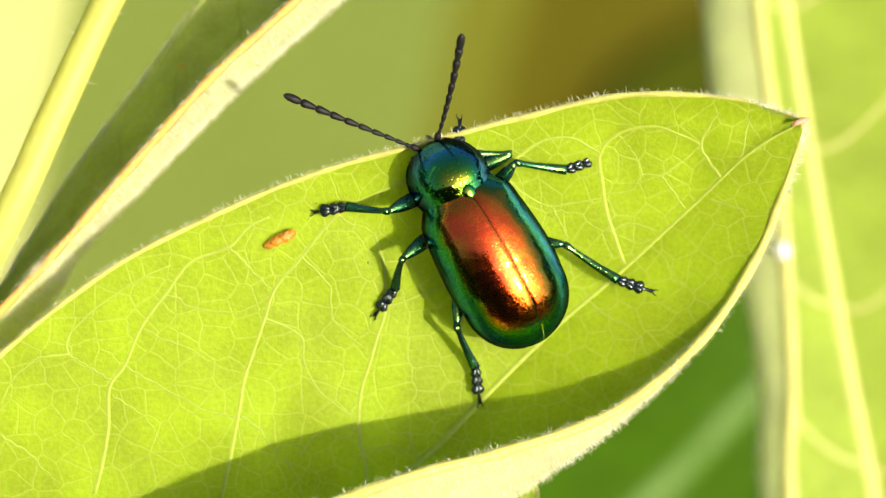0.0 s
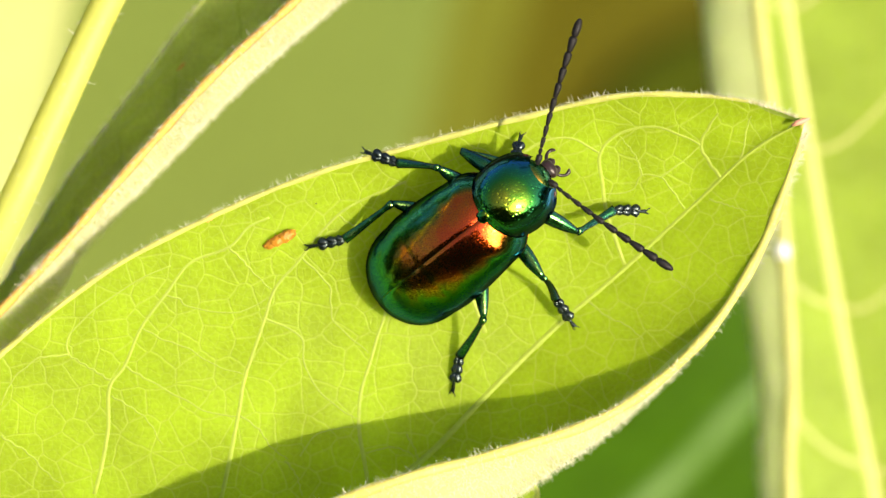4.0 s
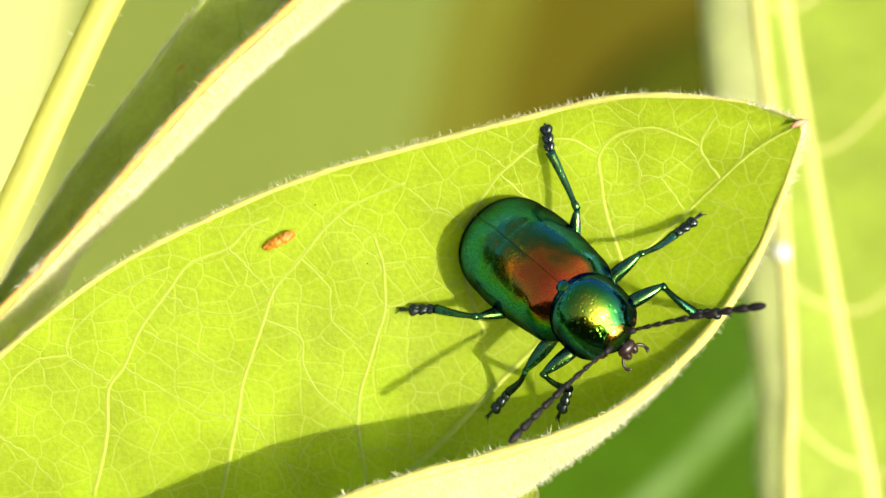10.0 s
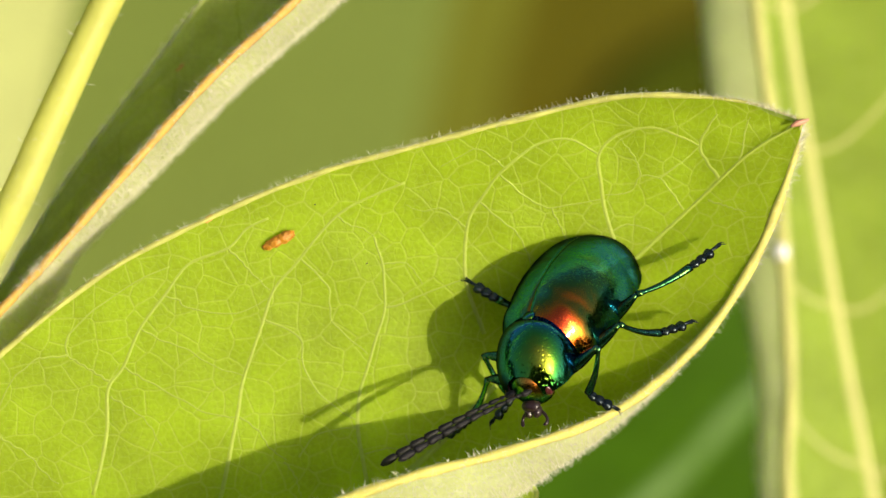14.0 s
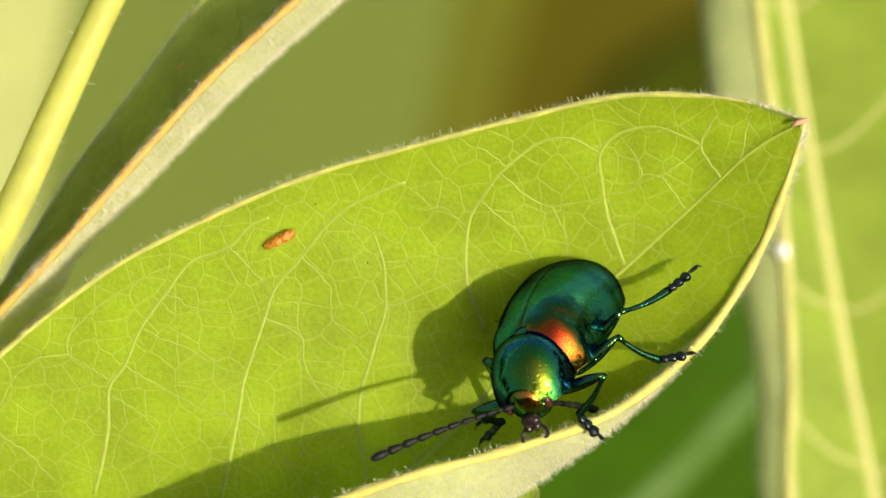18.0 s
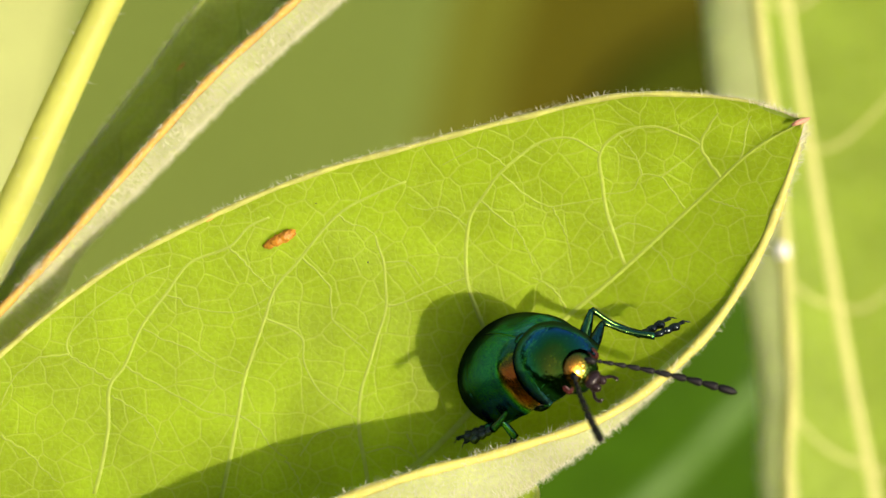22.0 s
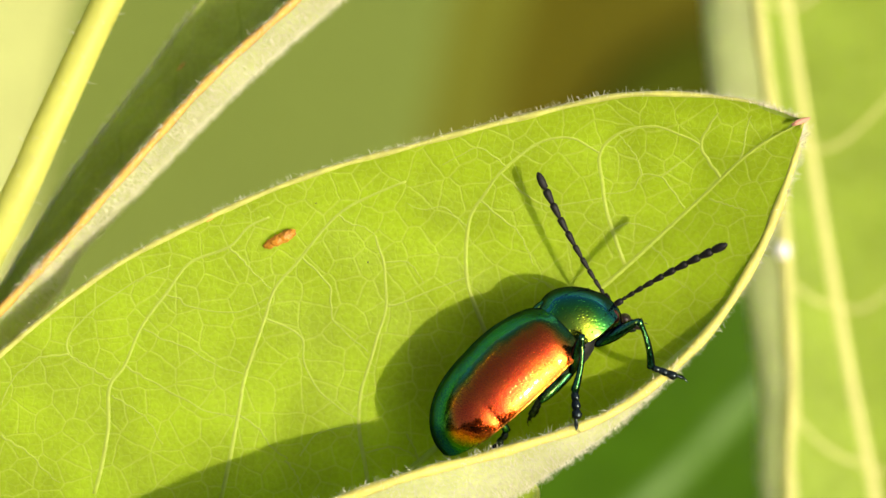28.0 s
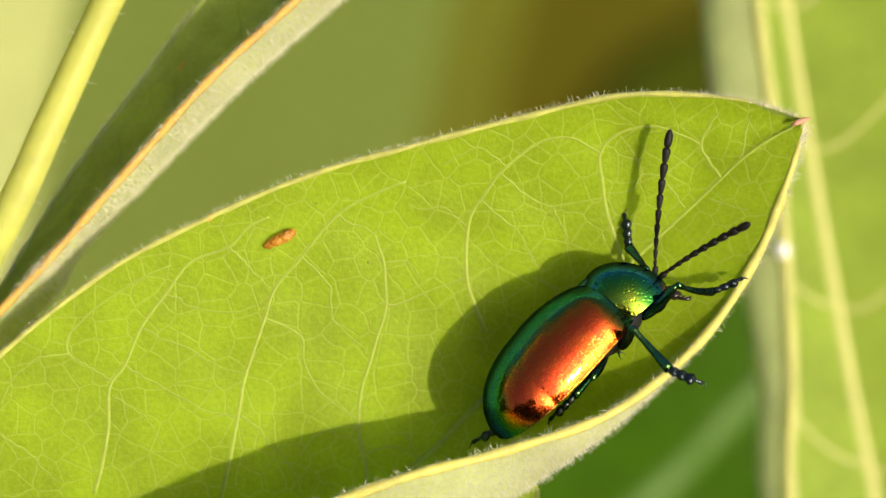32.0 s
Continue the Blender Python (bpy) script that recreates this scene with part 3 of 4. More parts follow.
mid_leaf_form = FoldedLeaf(
    far=[(27.4, 144.7, -650), (-10.7, 94.0, -650), (-23.3, 55.9, -650), (-23.3, 17.9, -650), (27.4, -58.2, -650)],
    rib=[(27.4, 144.7, -650), (8.4, 94.0, -650), (-3.0, 55.9, -650), (-6.8, 17.9, -650), (27.4, -58.2, -650)],
    belly=[(27.4, 144.7, -650), (17.2, 94.0, -650), (8.4, 55.9, -650), (4.6, 17.9, -650), (27.4, -58.2, -650)],
    near=[(27.4, 144.7, -650), (27.4, 94.0, -650), (18.5, 55.9, -650), (12.2, 17.9, -650), (27.4, -58.2, -650)])
mid_leaf = build_leaf(mid_leaf_form, "olive brown leaf far behind", (TAWNY, TAWNY, TAWNY), along=60, across=20, size=(300, 60), rib=(0.8, 2))
# a leaf shape added in place of the brown ground seen out of focus
ground_patch_form = FoldedLeaf(
    far=[(40.7, 172.6, -662), (14.9, 108.2, -662), (5.9, 56.8, -662), (4.6, 24.6, -662), (27.8, -20.5, -662)],
    rib=[(40.7, 172.6, -662), (38.1, 108.2, -662), (34.2, 56.8, -662), (30.4, 24.6, -662), (27.8, -20.5, -662)],
    belly=[(40.7, 172.6, -662), (53.5, 108.2, -662), (53.5, 56.8, -662), (40.7, 24.6, -662), (27.8, -20.5, -662)],
    near=[(40.7, 172.6, -662), (72.8, 108.2, -662), (79.3, 56.8, -662), (53.5, 24.6, -662), (27.8, -20.5, -662)])
ground_patch = build_leaf(ground_patch_form, "brown leaf-shaped patch standing in for the blurred ground", (BROWN, BROWN, BROWN), along=60, across=20, size=(300, 60), rib=(0.8, 2))
deep_leaf_form = FoldedLeaf(
    far=[(91.4, 63.9, -655), (60.7, 49.9, -655), (42.9, 39.7, -655), (32.7, 23.1, -655), (22.5, -7.5, -655)],
    rib=[(91.4, 63.9, -655), (65.8, 42.2, -655), (51.8, 25.6, -655), (39.0, 11.6, -655), (22.5, -7.5, -655)],
    belly=[(91.4, 63.9, -655), (72.2, 37.1, -655), (56.9, 20.5, -655), (44.1, 5.2, -655), (22.5, -7.5, -655)],
    near=[(91.4, 63.9, -655), (78.6, 30.8, -655), (64.6, 14.2, -655), (50.5, 0.1, -655), (22.5, -7.5, -655)])
deep_leaf = build_leaf(deep_leaf_form, "dark green leaf far behind", (DEEP, DEEP, DEEP), along=60, across=20, size=(300, 60), rib=(0.8, 2))

# ---- marks on the leaves ----


def mark(leaf, root, along, across, size, material, name, label, flat=0.15):
    at = leaf.at(np.array([along]), np.array([across]))[0]
    at[2] += 0.45 if flat > 0.5 else 0.0
    bm = bmesh.new()
    bmesh.ops.create_icosphere(bm, subdivisions=3, radius=1)
    for v in bm.verts:
        v.co *= 1 + 0.35 * noise.noise(v.co * 1.7 + Vector((along * 40, 0, 0)))
        v.co = (Vector((v.co.x * size[0], v.co.y * size[1], v.co.z * min(size) * flat)) + Vector(at)) * MM
    bm.transform(Matrix.Translation(Vector(at) * MM) @ Matrix.Rotation(radians(38), 4, "Z") @ Matrix.Translation(Vector(at) * -MM))
    me = bpy.data.meshes.new(name)
    bm.to_mesh(me)
    bm.free()
    me.polygons.foreach_set("use_smooth", [True] * len(me.polygons))
    me.materials.append(material)
    part(name, me, root, label)


mark(folded_leaf_form, folded_leaf, 0.368, -0.630, (0.3, 0.1), RUST, "blemish", "small brown blemish")
mark(folded_leaf_form, folded_leaf, 0.784, -0.370, (0.3, 0.14), RUST, "blemish", "small brown blemish")
mark(MAIN, main_leaf, 0.516, -0.630, (0.05, 0.04), DARK, "speck", "tiny black speck")
mark(MAIN, main_leaf, 0.519, -0.900, (0.04, 0.04), DARK, "speck", "tiny black speck")
mark(MAIN, main_leaf, 0.604, -1.000, (0.25, 0.12), RUST, "blemish", "small brown blemish")
mark(broad_leaf_form, broad_leaf, *broad_leaf_form.find(14.98, -0.1), (0.42, 0.45), DROP, "droplet", "small white drop", 0.8)
part("mucro", tube("mucro", [(15.32, 5.43, 1.30), (15.57, 5.55, 1.35), (15.87, 5.65, 1.30), (16.13, 5.76, 1.15)], [0.06, 0.13, 0.11, 0.03], ROSE), main_leaf, "small pink point at the tip")

# ---- stems ----


def stem(points, radii, label):
    root = tagged(empty("stem"), label, "stem")
    at = np.linspace(0, 1, 60)
    part("stalk", tube("stalk", smooth(points, at), smooth([[r] for r in radii], at)[:, 0], STEM, 20), root)
    part("node", tube("node", smooth(points, np.linspace(0.97, 1, 12)), radii[-1] * np.array([1.0, 1.06, 1.15, 1.25, 1.33, 1.37, 1.37, 1.33, 1.25, 1.15, 1.05, 0.8]), STEM, 16), root, "swollen joint of the stalk")
    where = rng.uniform(0, 1, 500)
    roots = smooth(points, where)
    out = rng.normal(0, 1, (500, 3))
    out /= np.linalg.norm(out, axis=1)[:, None]
    thick = smooth([[r] for r in radii], where)
    part("down", hairs("down", roots + out * thick * 0.9, out, 0.4, HAIR), root, "fine white hairs", "stuff")
    return root


stem([(-10.78, 16.65, 8), (-14.06, 10.47, 8), (-16.29, 5.72, 8), (-18.62, 0.74, 8), (-23.1, -6.27, 5), (-32.05, -15.82, -1)], [0.62, 0.66, 0.7, 0.72, 0.75, 0.9], "yellow-green leaf stalk out of focus")
stem([(-31.85, -312.77, -474.88), (-28.28, -237.78, -354.89), (-28.62, -162.78, -234.90), (-31.41, -87.79, -114.90), (-31.85, -12.80, 5.09)], [2.6, 2.3, 2, 1.6, 1.2], "upright green stem of the plant")

# ---- the ground below ----
n = 60
a = np.linspace(-1, 1, n)
gx, gy = np.meshgrid(np.sign(a) * np.abs(a) ** 3 * 300, np.sign(a) * np.abs(a) ** 3 * 300, indexing="ij")
gz = 0.03 * np.sin(gx * 3.1) * np.cos(gy * 2.3)
ground = new("ground", mesh_of("ground", np.stack([gx, gy, gz], -1).reshape(-1, 3), grid_faces(n, n)[:, ::-1], SOIL))
tagged(ground, "dark bare soil with dry litter under the plants", "ground", kind="structure")

# ---- an unseen hedge all round, added to darken what the beetle mirrors ----
turns, rises = 180, 40
ha, hz = np.meshgrid(np.arange(turns) * 2 * math.pi / turns, np.linspace(0, 1, rises), indexing="ij")
rough = np.array([[noise.noise(Vector((math.cos(a) * 9, math.sin(a) * 9, z * 6))) + 0.5 * noise.noise(Vector((math.cos(a) * 30, math.sin(a) * 30, z * 20))) for z in hz[0]] for a in ha[:, 0]])
reach = 6.5 + 0.7 * rough + 1.5 * np.clip(hz - 0.75, 0, 1) * 4 * (hz - 0.75)
# raised on one side, below the sun, so the rear of the elytra mirrors dark
lean = np.exp(-((((ha + math.radians(97) + math.pi) % (2 * math.pi)) - math.pi) / 0.52) ** 2)
high = hz * (2.0 + 7.0 * lean + 0.5 * np.sin(ha * 5) + 0.45 * np.sin(ha * 11 + 1) + 0.3 * np.sin(ha * 23) + 0.5 * rough)
hedge_points = np.stack([np.cos(ha) * reach, np.sin(ha) * reach, high], -1).transpose(1, 0, 2).reshape(-1, 3)
hedge = new("backdrop", mesh_of("backdrop", hedge_points, grid_faces(rises, turns, True), HEDGE))
tagged(hedge, "unseen dark green hedge, added to darken reflections", "hedge", kind="structure")

# ---- a crumb on the leaf ----
crumb = tagged(empty("frass_pellet"), "orange-brown crumb of frass lying on the leaf", "frass")
for k, (along, lift, long, thin) in enumerate([(-0.42, 0.14, 0.36, 0.2), (-0.1, 0.2, 0.42, 0.25), (0.3, 0.22, 0.4, 0.26), (0.55, 0.2, 0.25, 0.2)]):
    bm = bmesh.new()
    bmesh.ops.create_icosphere(bm, subdivisions=3, radius=1)
    for v in bm.verts:
        v.co *= 1 + 0.28 * noise.noise(v.co * 2.2 + Vector((k * 3.0, 0, 0)))
        v.co = Vector((v.co.x * long + along, v.co.y * thin, v.co.z * thin * 0.8 + lift)) * MM
    me = bpy.data.meshes.new("lump")
    bm.to_mesh(me)
    bm.free()
    me.polygons.foreach_set("use_smooth", [True] * len(me.polygons))
    me.materials.append(FRASS)
    part("lump", me, crumb)
crumb.matrix_world = PLANT @ pose(-7.22 * MM, 0.43 * MM, 0.02 * MM, 0, 0, 27)
# ---- the beetle: millimetres, y forward, z up ----


def sheet(name, f, us, vs, material, loop=False):
    u, v = np.meshgrid(us, vs, indexing="ij")
    p = np.stack(f(u, v), -1)
    return mesh_of(name, p.reshape(-1, 3) * MM, grid_faces(len(us), len(vs), loop), material)


def lump(name, at, size, material, seed=0.0, rough=0.0, turn=(0, 0, 0), subdivisions=3):
    bm = bmesh.new()
    bmesh.ops.create_icosphere(bm, subdivisions=subdivisions, radius=1)
    e = Euler([radians(a) for a in turn]).to_matrix()
    for v in bm.verts:
        k = 1 + rough * noise.noise(v.co * 2 + Vector((seed, 0, 0)))
        v.co = (e @ Vector((v.co.x * size[0] * k, v.co.y * size[1] * k, v.co.z * size[2] * k)) + Vector(at)) * MM
    me = bpy.data.meshes.new(name)
    bm.to_mesh(me)
    bm.free()
    me.polygons.foreach_set("use_smooth", [True] * len(me.polygons))
    me.materials.append(material)
    return me


def elytron(side, rim=False):
    """One wing case: domed, widest behind the middle, rounded at the end, with a thin turned-under edge."""
    def f(u, v):
        y = 2.3 - 7.65 * u
        wide = smooth([[1.75], [2.36], [2.5], [2.6], [2.68], [2.72], [2.7], [2.55], [2.2], [1.55], [0.02]], u.reshape(-1)).reshape(u.shape)
        wide = np.where(u > 0.66, 2.63 * np.clip(1 - np.clip((u - 0.66) / 0.34, 0, 1) ** 2.3, 0.0002, 1) ** 0.52, wide)
        top = smooth([[4.2], [4.62], [4.86], [5.0], [5.04], [5.0], [4.82], [4.48], [3.92], [3.05], [1.7]], u.reshape(-1)).reshape(u.shape)
        top = np.where(u > 0.5, 2.6 + 2.4 * np.clip(1 - np.clip((u - 0.42) / 0.58, 0, 1) ** 2.6, 0, 1) ** 0.55, top)
        fall = np.clip(1 - np.clip((u - 0.42) / 0.58, 0, 1) ** 2.6, 0, 1) ** 0.55
        belt = 2.35 + 0.15 * fall
        ang = v * 1.88
        x = wide * np.sin(ang) ** 0.92
        high = belt + (top - belt) * np.clip(np.cos(ang), 0, 1) ** 0.9
        z = np.where(ang < math.pi / 2, high, belt + (0.1 + 2.0 * fall) * np.cos(ang))
        z = z - 0.03 * np.exp(-(x / 0.035) ** 2) + 0.10 * np.exp(-((y - 1.6) / 0.5) ** 2 - ((x - 1.75) / 0.45) ** 2)
        return side * (0.91 * x + 0.012), y, z
    if rim:
        us = np.linspace(0.02, 0.985, 60)
        x, y, z = f(us, np.full(60, 0.985))
        return tube("rim", np.stack([x, y, z], -1), 0.03, BROW, 8)
    us = np.sin(np.linspace(0, 1, 90) * math.pi / 2)
    return sheet("elytron", f, us, np.linspace(0.0001, 1, 56), SHELL)


def pronotum():
    """A domed hood, rounded in front, that hides most of the head from above."""
    def f(u, v):
        y = 2.1 + 2.45 * u - 0.22 * np.sin(v * math.pi) * (u < 0.04)
        wide = smooth([[1.66], [1.76], [1.78], [1.73], [1.6], [1.34], [0.82]], u.reshape(-1)).reshape(u.shape)
        top = smooth([[4.3], [4.46], [4.45], [4.3], [4.02], [3.58], [2.9]], u.reshape(-1)).reshape(u.shape)
        low = 2.35 - 0.35 * u
        ang = (v - 0.5) * 2 * 1.68
        x = wide * np.sign(np.sin(ang)) * np.abs(np.sin(ang)) ** 0.9
        z = low + (top - low) * np.sign(np.cos(ang)) * np.abs(np.cos(ang)) ** 0.9
        return x, y, z
    return sheet("pronotum", f, np.sin(np.linspace(0, 1, 44) * math.pi / 2), np.linspace(0, 1, 61), PLATE)


def along_y(name, points, radii, material, flat=1.0, sides=12):
    """A limb piece from the origin along +y, flattened in z."""
    v, f = tube_data(points, radii, sides)
    v = v * (1, 1, flat)
    return mesh_of(name, v * MM, f, material)


beetle = tagged(empty("beetle", PLANT), "shiny copper and green leaf beetle walking on the leaf", "beetle")
for side in (-1, 1):
    case = part("elytron", elytron(side), beetle, "glossy coppery red wing case with green edges")
    part("rim", elytron(side, True), case, "thin golden rim")
part("pronotum", pronotum(), beetle, "domed metallic green pronotum with fine pits")
part("scutellum", lump("scutellum", (0, 2.05, 4.36), (0.3, 0.36, 0.13), PLATE), beetle, "small rounded blue-green plate")
part("abdomen", lump("abdomen", (0, -1.5, 2.25), (2.0, 3.3, 0.75), DARK, 1.0, 0.05), beetle, "black-green belly")
part("thorax", lump("thorax", (0, 1.6, 2.1), (1.7, 1.7, 0.95), DARK, 2.0, 0.06), beetle)
part("chest", lump("chest", (0, 3.2, 2.3), (1.5, 1.25, 0.75), DARK, 2.0, 0.06), beetle)
head = part("head", lump("head", (0, 3.9, 1.98), (1.02, 0.76, 1.02), BROW, 4.0, 0.05, (-20, 0, 0)), beetle, "metallic green-gold head")
for side in (-1, 1):
    part("eye", lump("eye", (side * 0.94, 4.15, 1.98), (0.26, 0.3, 0.38), EYE), head, "dark reddish-brown eye")
    part("mandible", lump("mandible", (side * 0.22, 4.58, 1.08), (0.2, 0.3, 0.22), MOUTH, side, 0.1, (-40, 0, side * 15)), head)
    part("palp", tube("palp", smooth([(side * 0.35, 4.5, 1.05), (side * 0.6, 4.65, 0.8), (side * 0.62, 4.82, 0.62), (side * 0.5, 4.98, 0.6)], np.linspace(0, 1, 10)),
                      [0.06, 0.07, 0.08, 0.07, 0.07, 0.08, 0.09, 0.09, 0.07, 0.03], MOUTH), head)
part("upper_lip", lump("upper_lip", (0, 4.55, 1.36), (0.46, 0.3, 0.26), MOUTH, 3.0, 0.08, (-35, 0, 0)), head, "purplish-brown upper lip")


def antenna():
    """A string of eleven pieces, slender at the base and thicker towards the end, slightly bowed."""
    root = part("antenna", along_y("antenna", [(0, 0, 0), (0, 0.12, 0), (0, 0.3, 0), (0, 0.46, 0), (0, 0.52, 0)], [0.05, 0.12, 0.15, 0.13, 0.05], FEELER), beetle, "dark beaded antenna")
    y = 0.5
    for i in range(10):
        long = (0.27, 0.52, 0.54, 0.61, 0.65, 0.69, 0.71, 0.71, 0.71, 0.84)[i]
        thick = 0.085 + 0.0115 * i
        dz = 0.012 * (y * (6.5 - y))
        dz2 = 0.012 * ((y + long) * (6.5 - y - long))
        at = [0, 0.12, 0.4, 0.7, 0.9, 1]
        wide = [0.45, 0.7, 0.9, 1.08, 1.0, 0.5] if i < 9 else [0.5, 0.85, 1.0, 0.9, 0.55, 0.12]
        pts = [(0, y + long * a, dz + (dz2 - dz) * a) for a in at]
        part("segment", along_y("segment", pts, [thick * w for w in wide], FEELER, sides=10), root)
        y += long * 0.985
    return root


def leg(which):
    """Thigh and shin with a ridge along them, and a foot of three two-lobed pads with a claw joint and two claws."""
    thigh, shin, foot = LENGTHS[which]
    a = np.linspace(0, 1, 14)
    femur = part("femur", along_y("femur", [(0, thigh * x, 0) for x in a], 0.12 + 0.24 * np.sin(np.clip(a * 1.02, 0, 1) * math.pi) ** 0.7 * (1.1 - 0.3 * a), LIMB, 0.8), beetle, "metallic green thigh")
    tibia = part("tibia", along_y("tibia", [(0, shin * x, -0.16 * math.sin(x * math.pi)) for x in a], 0.12 + 0.11 * a ** 1.5 + 0.05 * (a < 0.08), LIMB, 0.8), beetle, "metallic green shin")
    verts, faces = tube_data([(0, 0.0, 0), (0, 0.5, 0.03), (0, 1.1, 0.05), (0, foot - 0.25, 0.05)], [0.07, 0.07, 0.06, 0.1], 8)
    tarsus = part("tarsus", mesh_of("tarsus", verts * MM, faces, FOOT), beetle, "dark padded foot with two claws")
    for start, end, w0, w1 in [(0.0, 0.42, 0.16, 0.2), (0.34, 0.8, 0.17, 0.23), (0.74, 1.2, 0.18, 0.28)]:
        for side in (-1, 1):
            b = np.linspace(0, 1, 7)
            pts = [(side * (0.03 + 0.12 * x), start + (end - start) * x, 0.02 - 0.05 * x) for x in b]
            part("pad", along_y("pad", pts, (w0 + (w1 - w0) * b) * np.array([0.45, 0.7, 0.8, 0.8, 0.8, 0.65, 0.25]), FOOT, sides=8), tarsus)
    for side in (-1, 1):
        b = np.linspace(0, 1, 6)
        pts = [(side * 0.13 * math.sin(x * 2.2), foot - 0.3 + 0.3 * x, 0.07 - 0.16 * x * x) for x in b]
        part("claw", along_y("claw", pts, 0.045 * (1 - 0.8 * b), FOOT, sides=6), tarsus)
    return femur, tibia, tarsus


FEELERS = [antenna() for side in (-1, 1)]
LEG_PARTS = [leg(which) for side, which in LEGS]


# ---- how the beetle walks ----
STANDS = []
RIM_LINE = MAIN.at(np.linspace(0, 1, 300), np.ones(300))
RIM_SEEN = RIM_LINE[:, :2] / (1 - RIM_LINE[:, 2:] / 159.6)


def stand(t, place, turn, left_feet, right_feet, feelers):
    """The beetle at t seconds: body, each foot (place and lean of the knee) and each antenna (bearing and rise)."""
    m = Matrix.LocRotScale(Vector(place), Euler([radians(a) for a in turn]), None)
    feet = np.array(left_feet + right_feet, float).reshape(6, 4)
    for foot in feet:
        seen = foot[:2] / (1 - foot[2] / 159.6)
        gap = np.linalg.norm(RIM_SEEN - seen, axis=1)
        if foot[2] > 3.4 and gap.min() < 1.6:
            foot[2] = RIM_LINE[gap.argmin(), 2] + 0.6
            foot[:2] = seen * (1 - foot[2] / 159.6)
    STANDS.append((t, m.translation.copy(), m.to_quaternion(), feet, np.array(feelers, float)))


def ease(f):
    return f * f * (3 - 2 * f)


def between(t):
    """The stand at any time: the body glides, a foot waits, then swings to its next place."""
    i = max(k for k in range(len(STANDS) - 1) if STANDS[k][0] <= t + 1e-6)
    t0, p0, q0, f0, a0 = STANDS[i]
    t1, p1, q1, f1, a1 = STANDS[i + 1]
    f = (t - t0) / (t1 - t0)
    before, after = STANDS[max(i - 1, 0)], STANDS[min(i + 2, len(STANDS) - 1)]
    v0 = (p1 - before[1]) * ((t1 - t0) / (t1 - before[0]))
    v1 = (after[1] - p0) * ((t1 - t0) / (after[0] - t0))
    h = ((1 + 2 * f) * (1 - f) ** 2, f * (1 - f) ** 2, f * f * (3 - 2 * f), f * f * (f - 1))
    place = p0 * h[0] + v0 * h[1] + p1 * h[2] + v1 * h[3]
    turn = q0.slerp(q1, f)
    feet = []
    for k in range(6):
        moved = np.linalg.norm(f1[k, :3] - f0[k, :3])
        begin = (0.1, 0.45, 0.2, 0.5, 0.15, 0.4)[k]
        g = ease(min(max((f - begin) / 0.45, 0), 1)) if moved > 0.5 else f
        foot = f0[k] * (1 - g) + f1[k] * g
        up = np.array(turn @ Vector((0, 0, 1)))
        foot[:3] += up * 4 * g * (1 - g) * min(moved * 0.15, 0.6) * (moved > 0.5)
        feet.append(foot)
    g = ease(f) if t1 - t0 > 1.5 else f
    return place, turn, feet, a0 * (1 - g) + a1 * g


def aim(start, end, up=(0, 0, 1)):
    """A pose at start whose y axis points to end."""
    y = unit(np.asarray(end, float) - np.asarray(start, float))
    x = unit(np.cross(y, up))
    z = np.cross(x, y)
    m = Matrix([(x[i], y[i], z[i]) for i in range(3)]).to_4x4()
    m.translation = Vector([float(c) * MM for c in start])
    return m


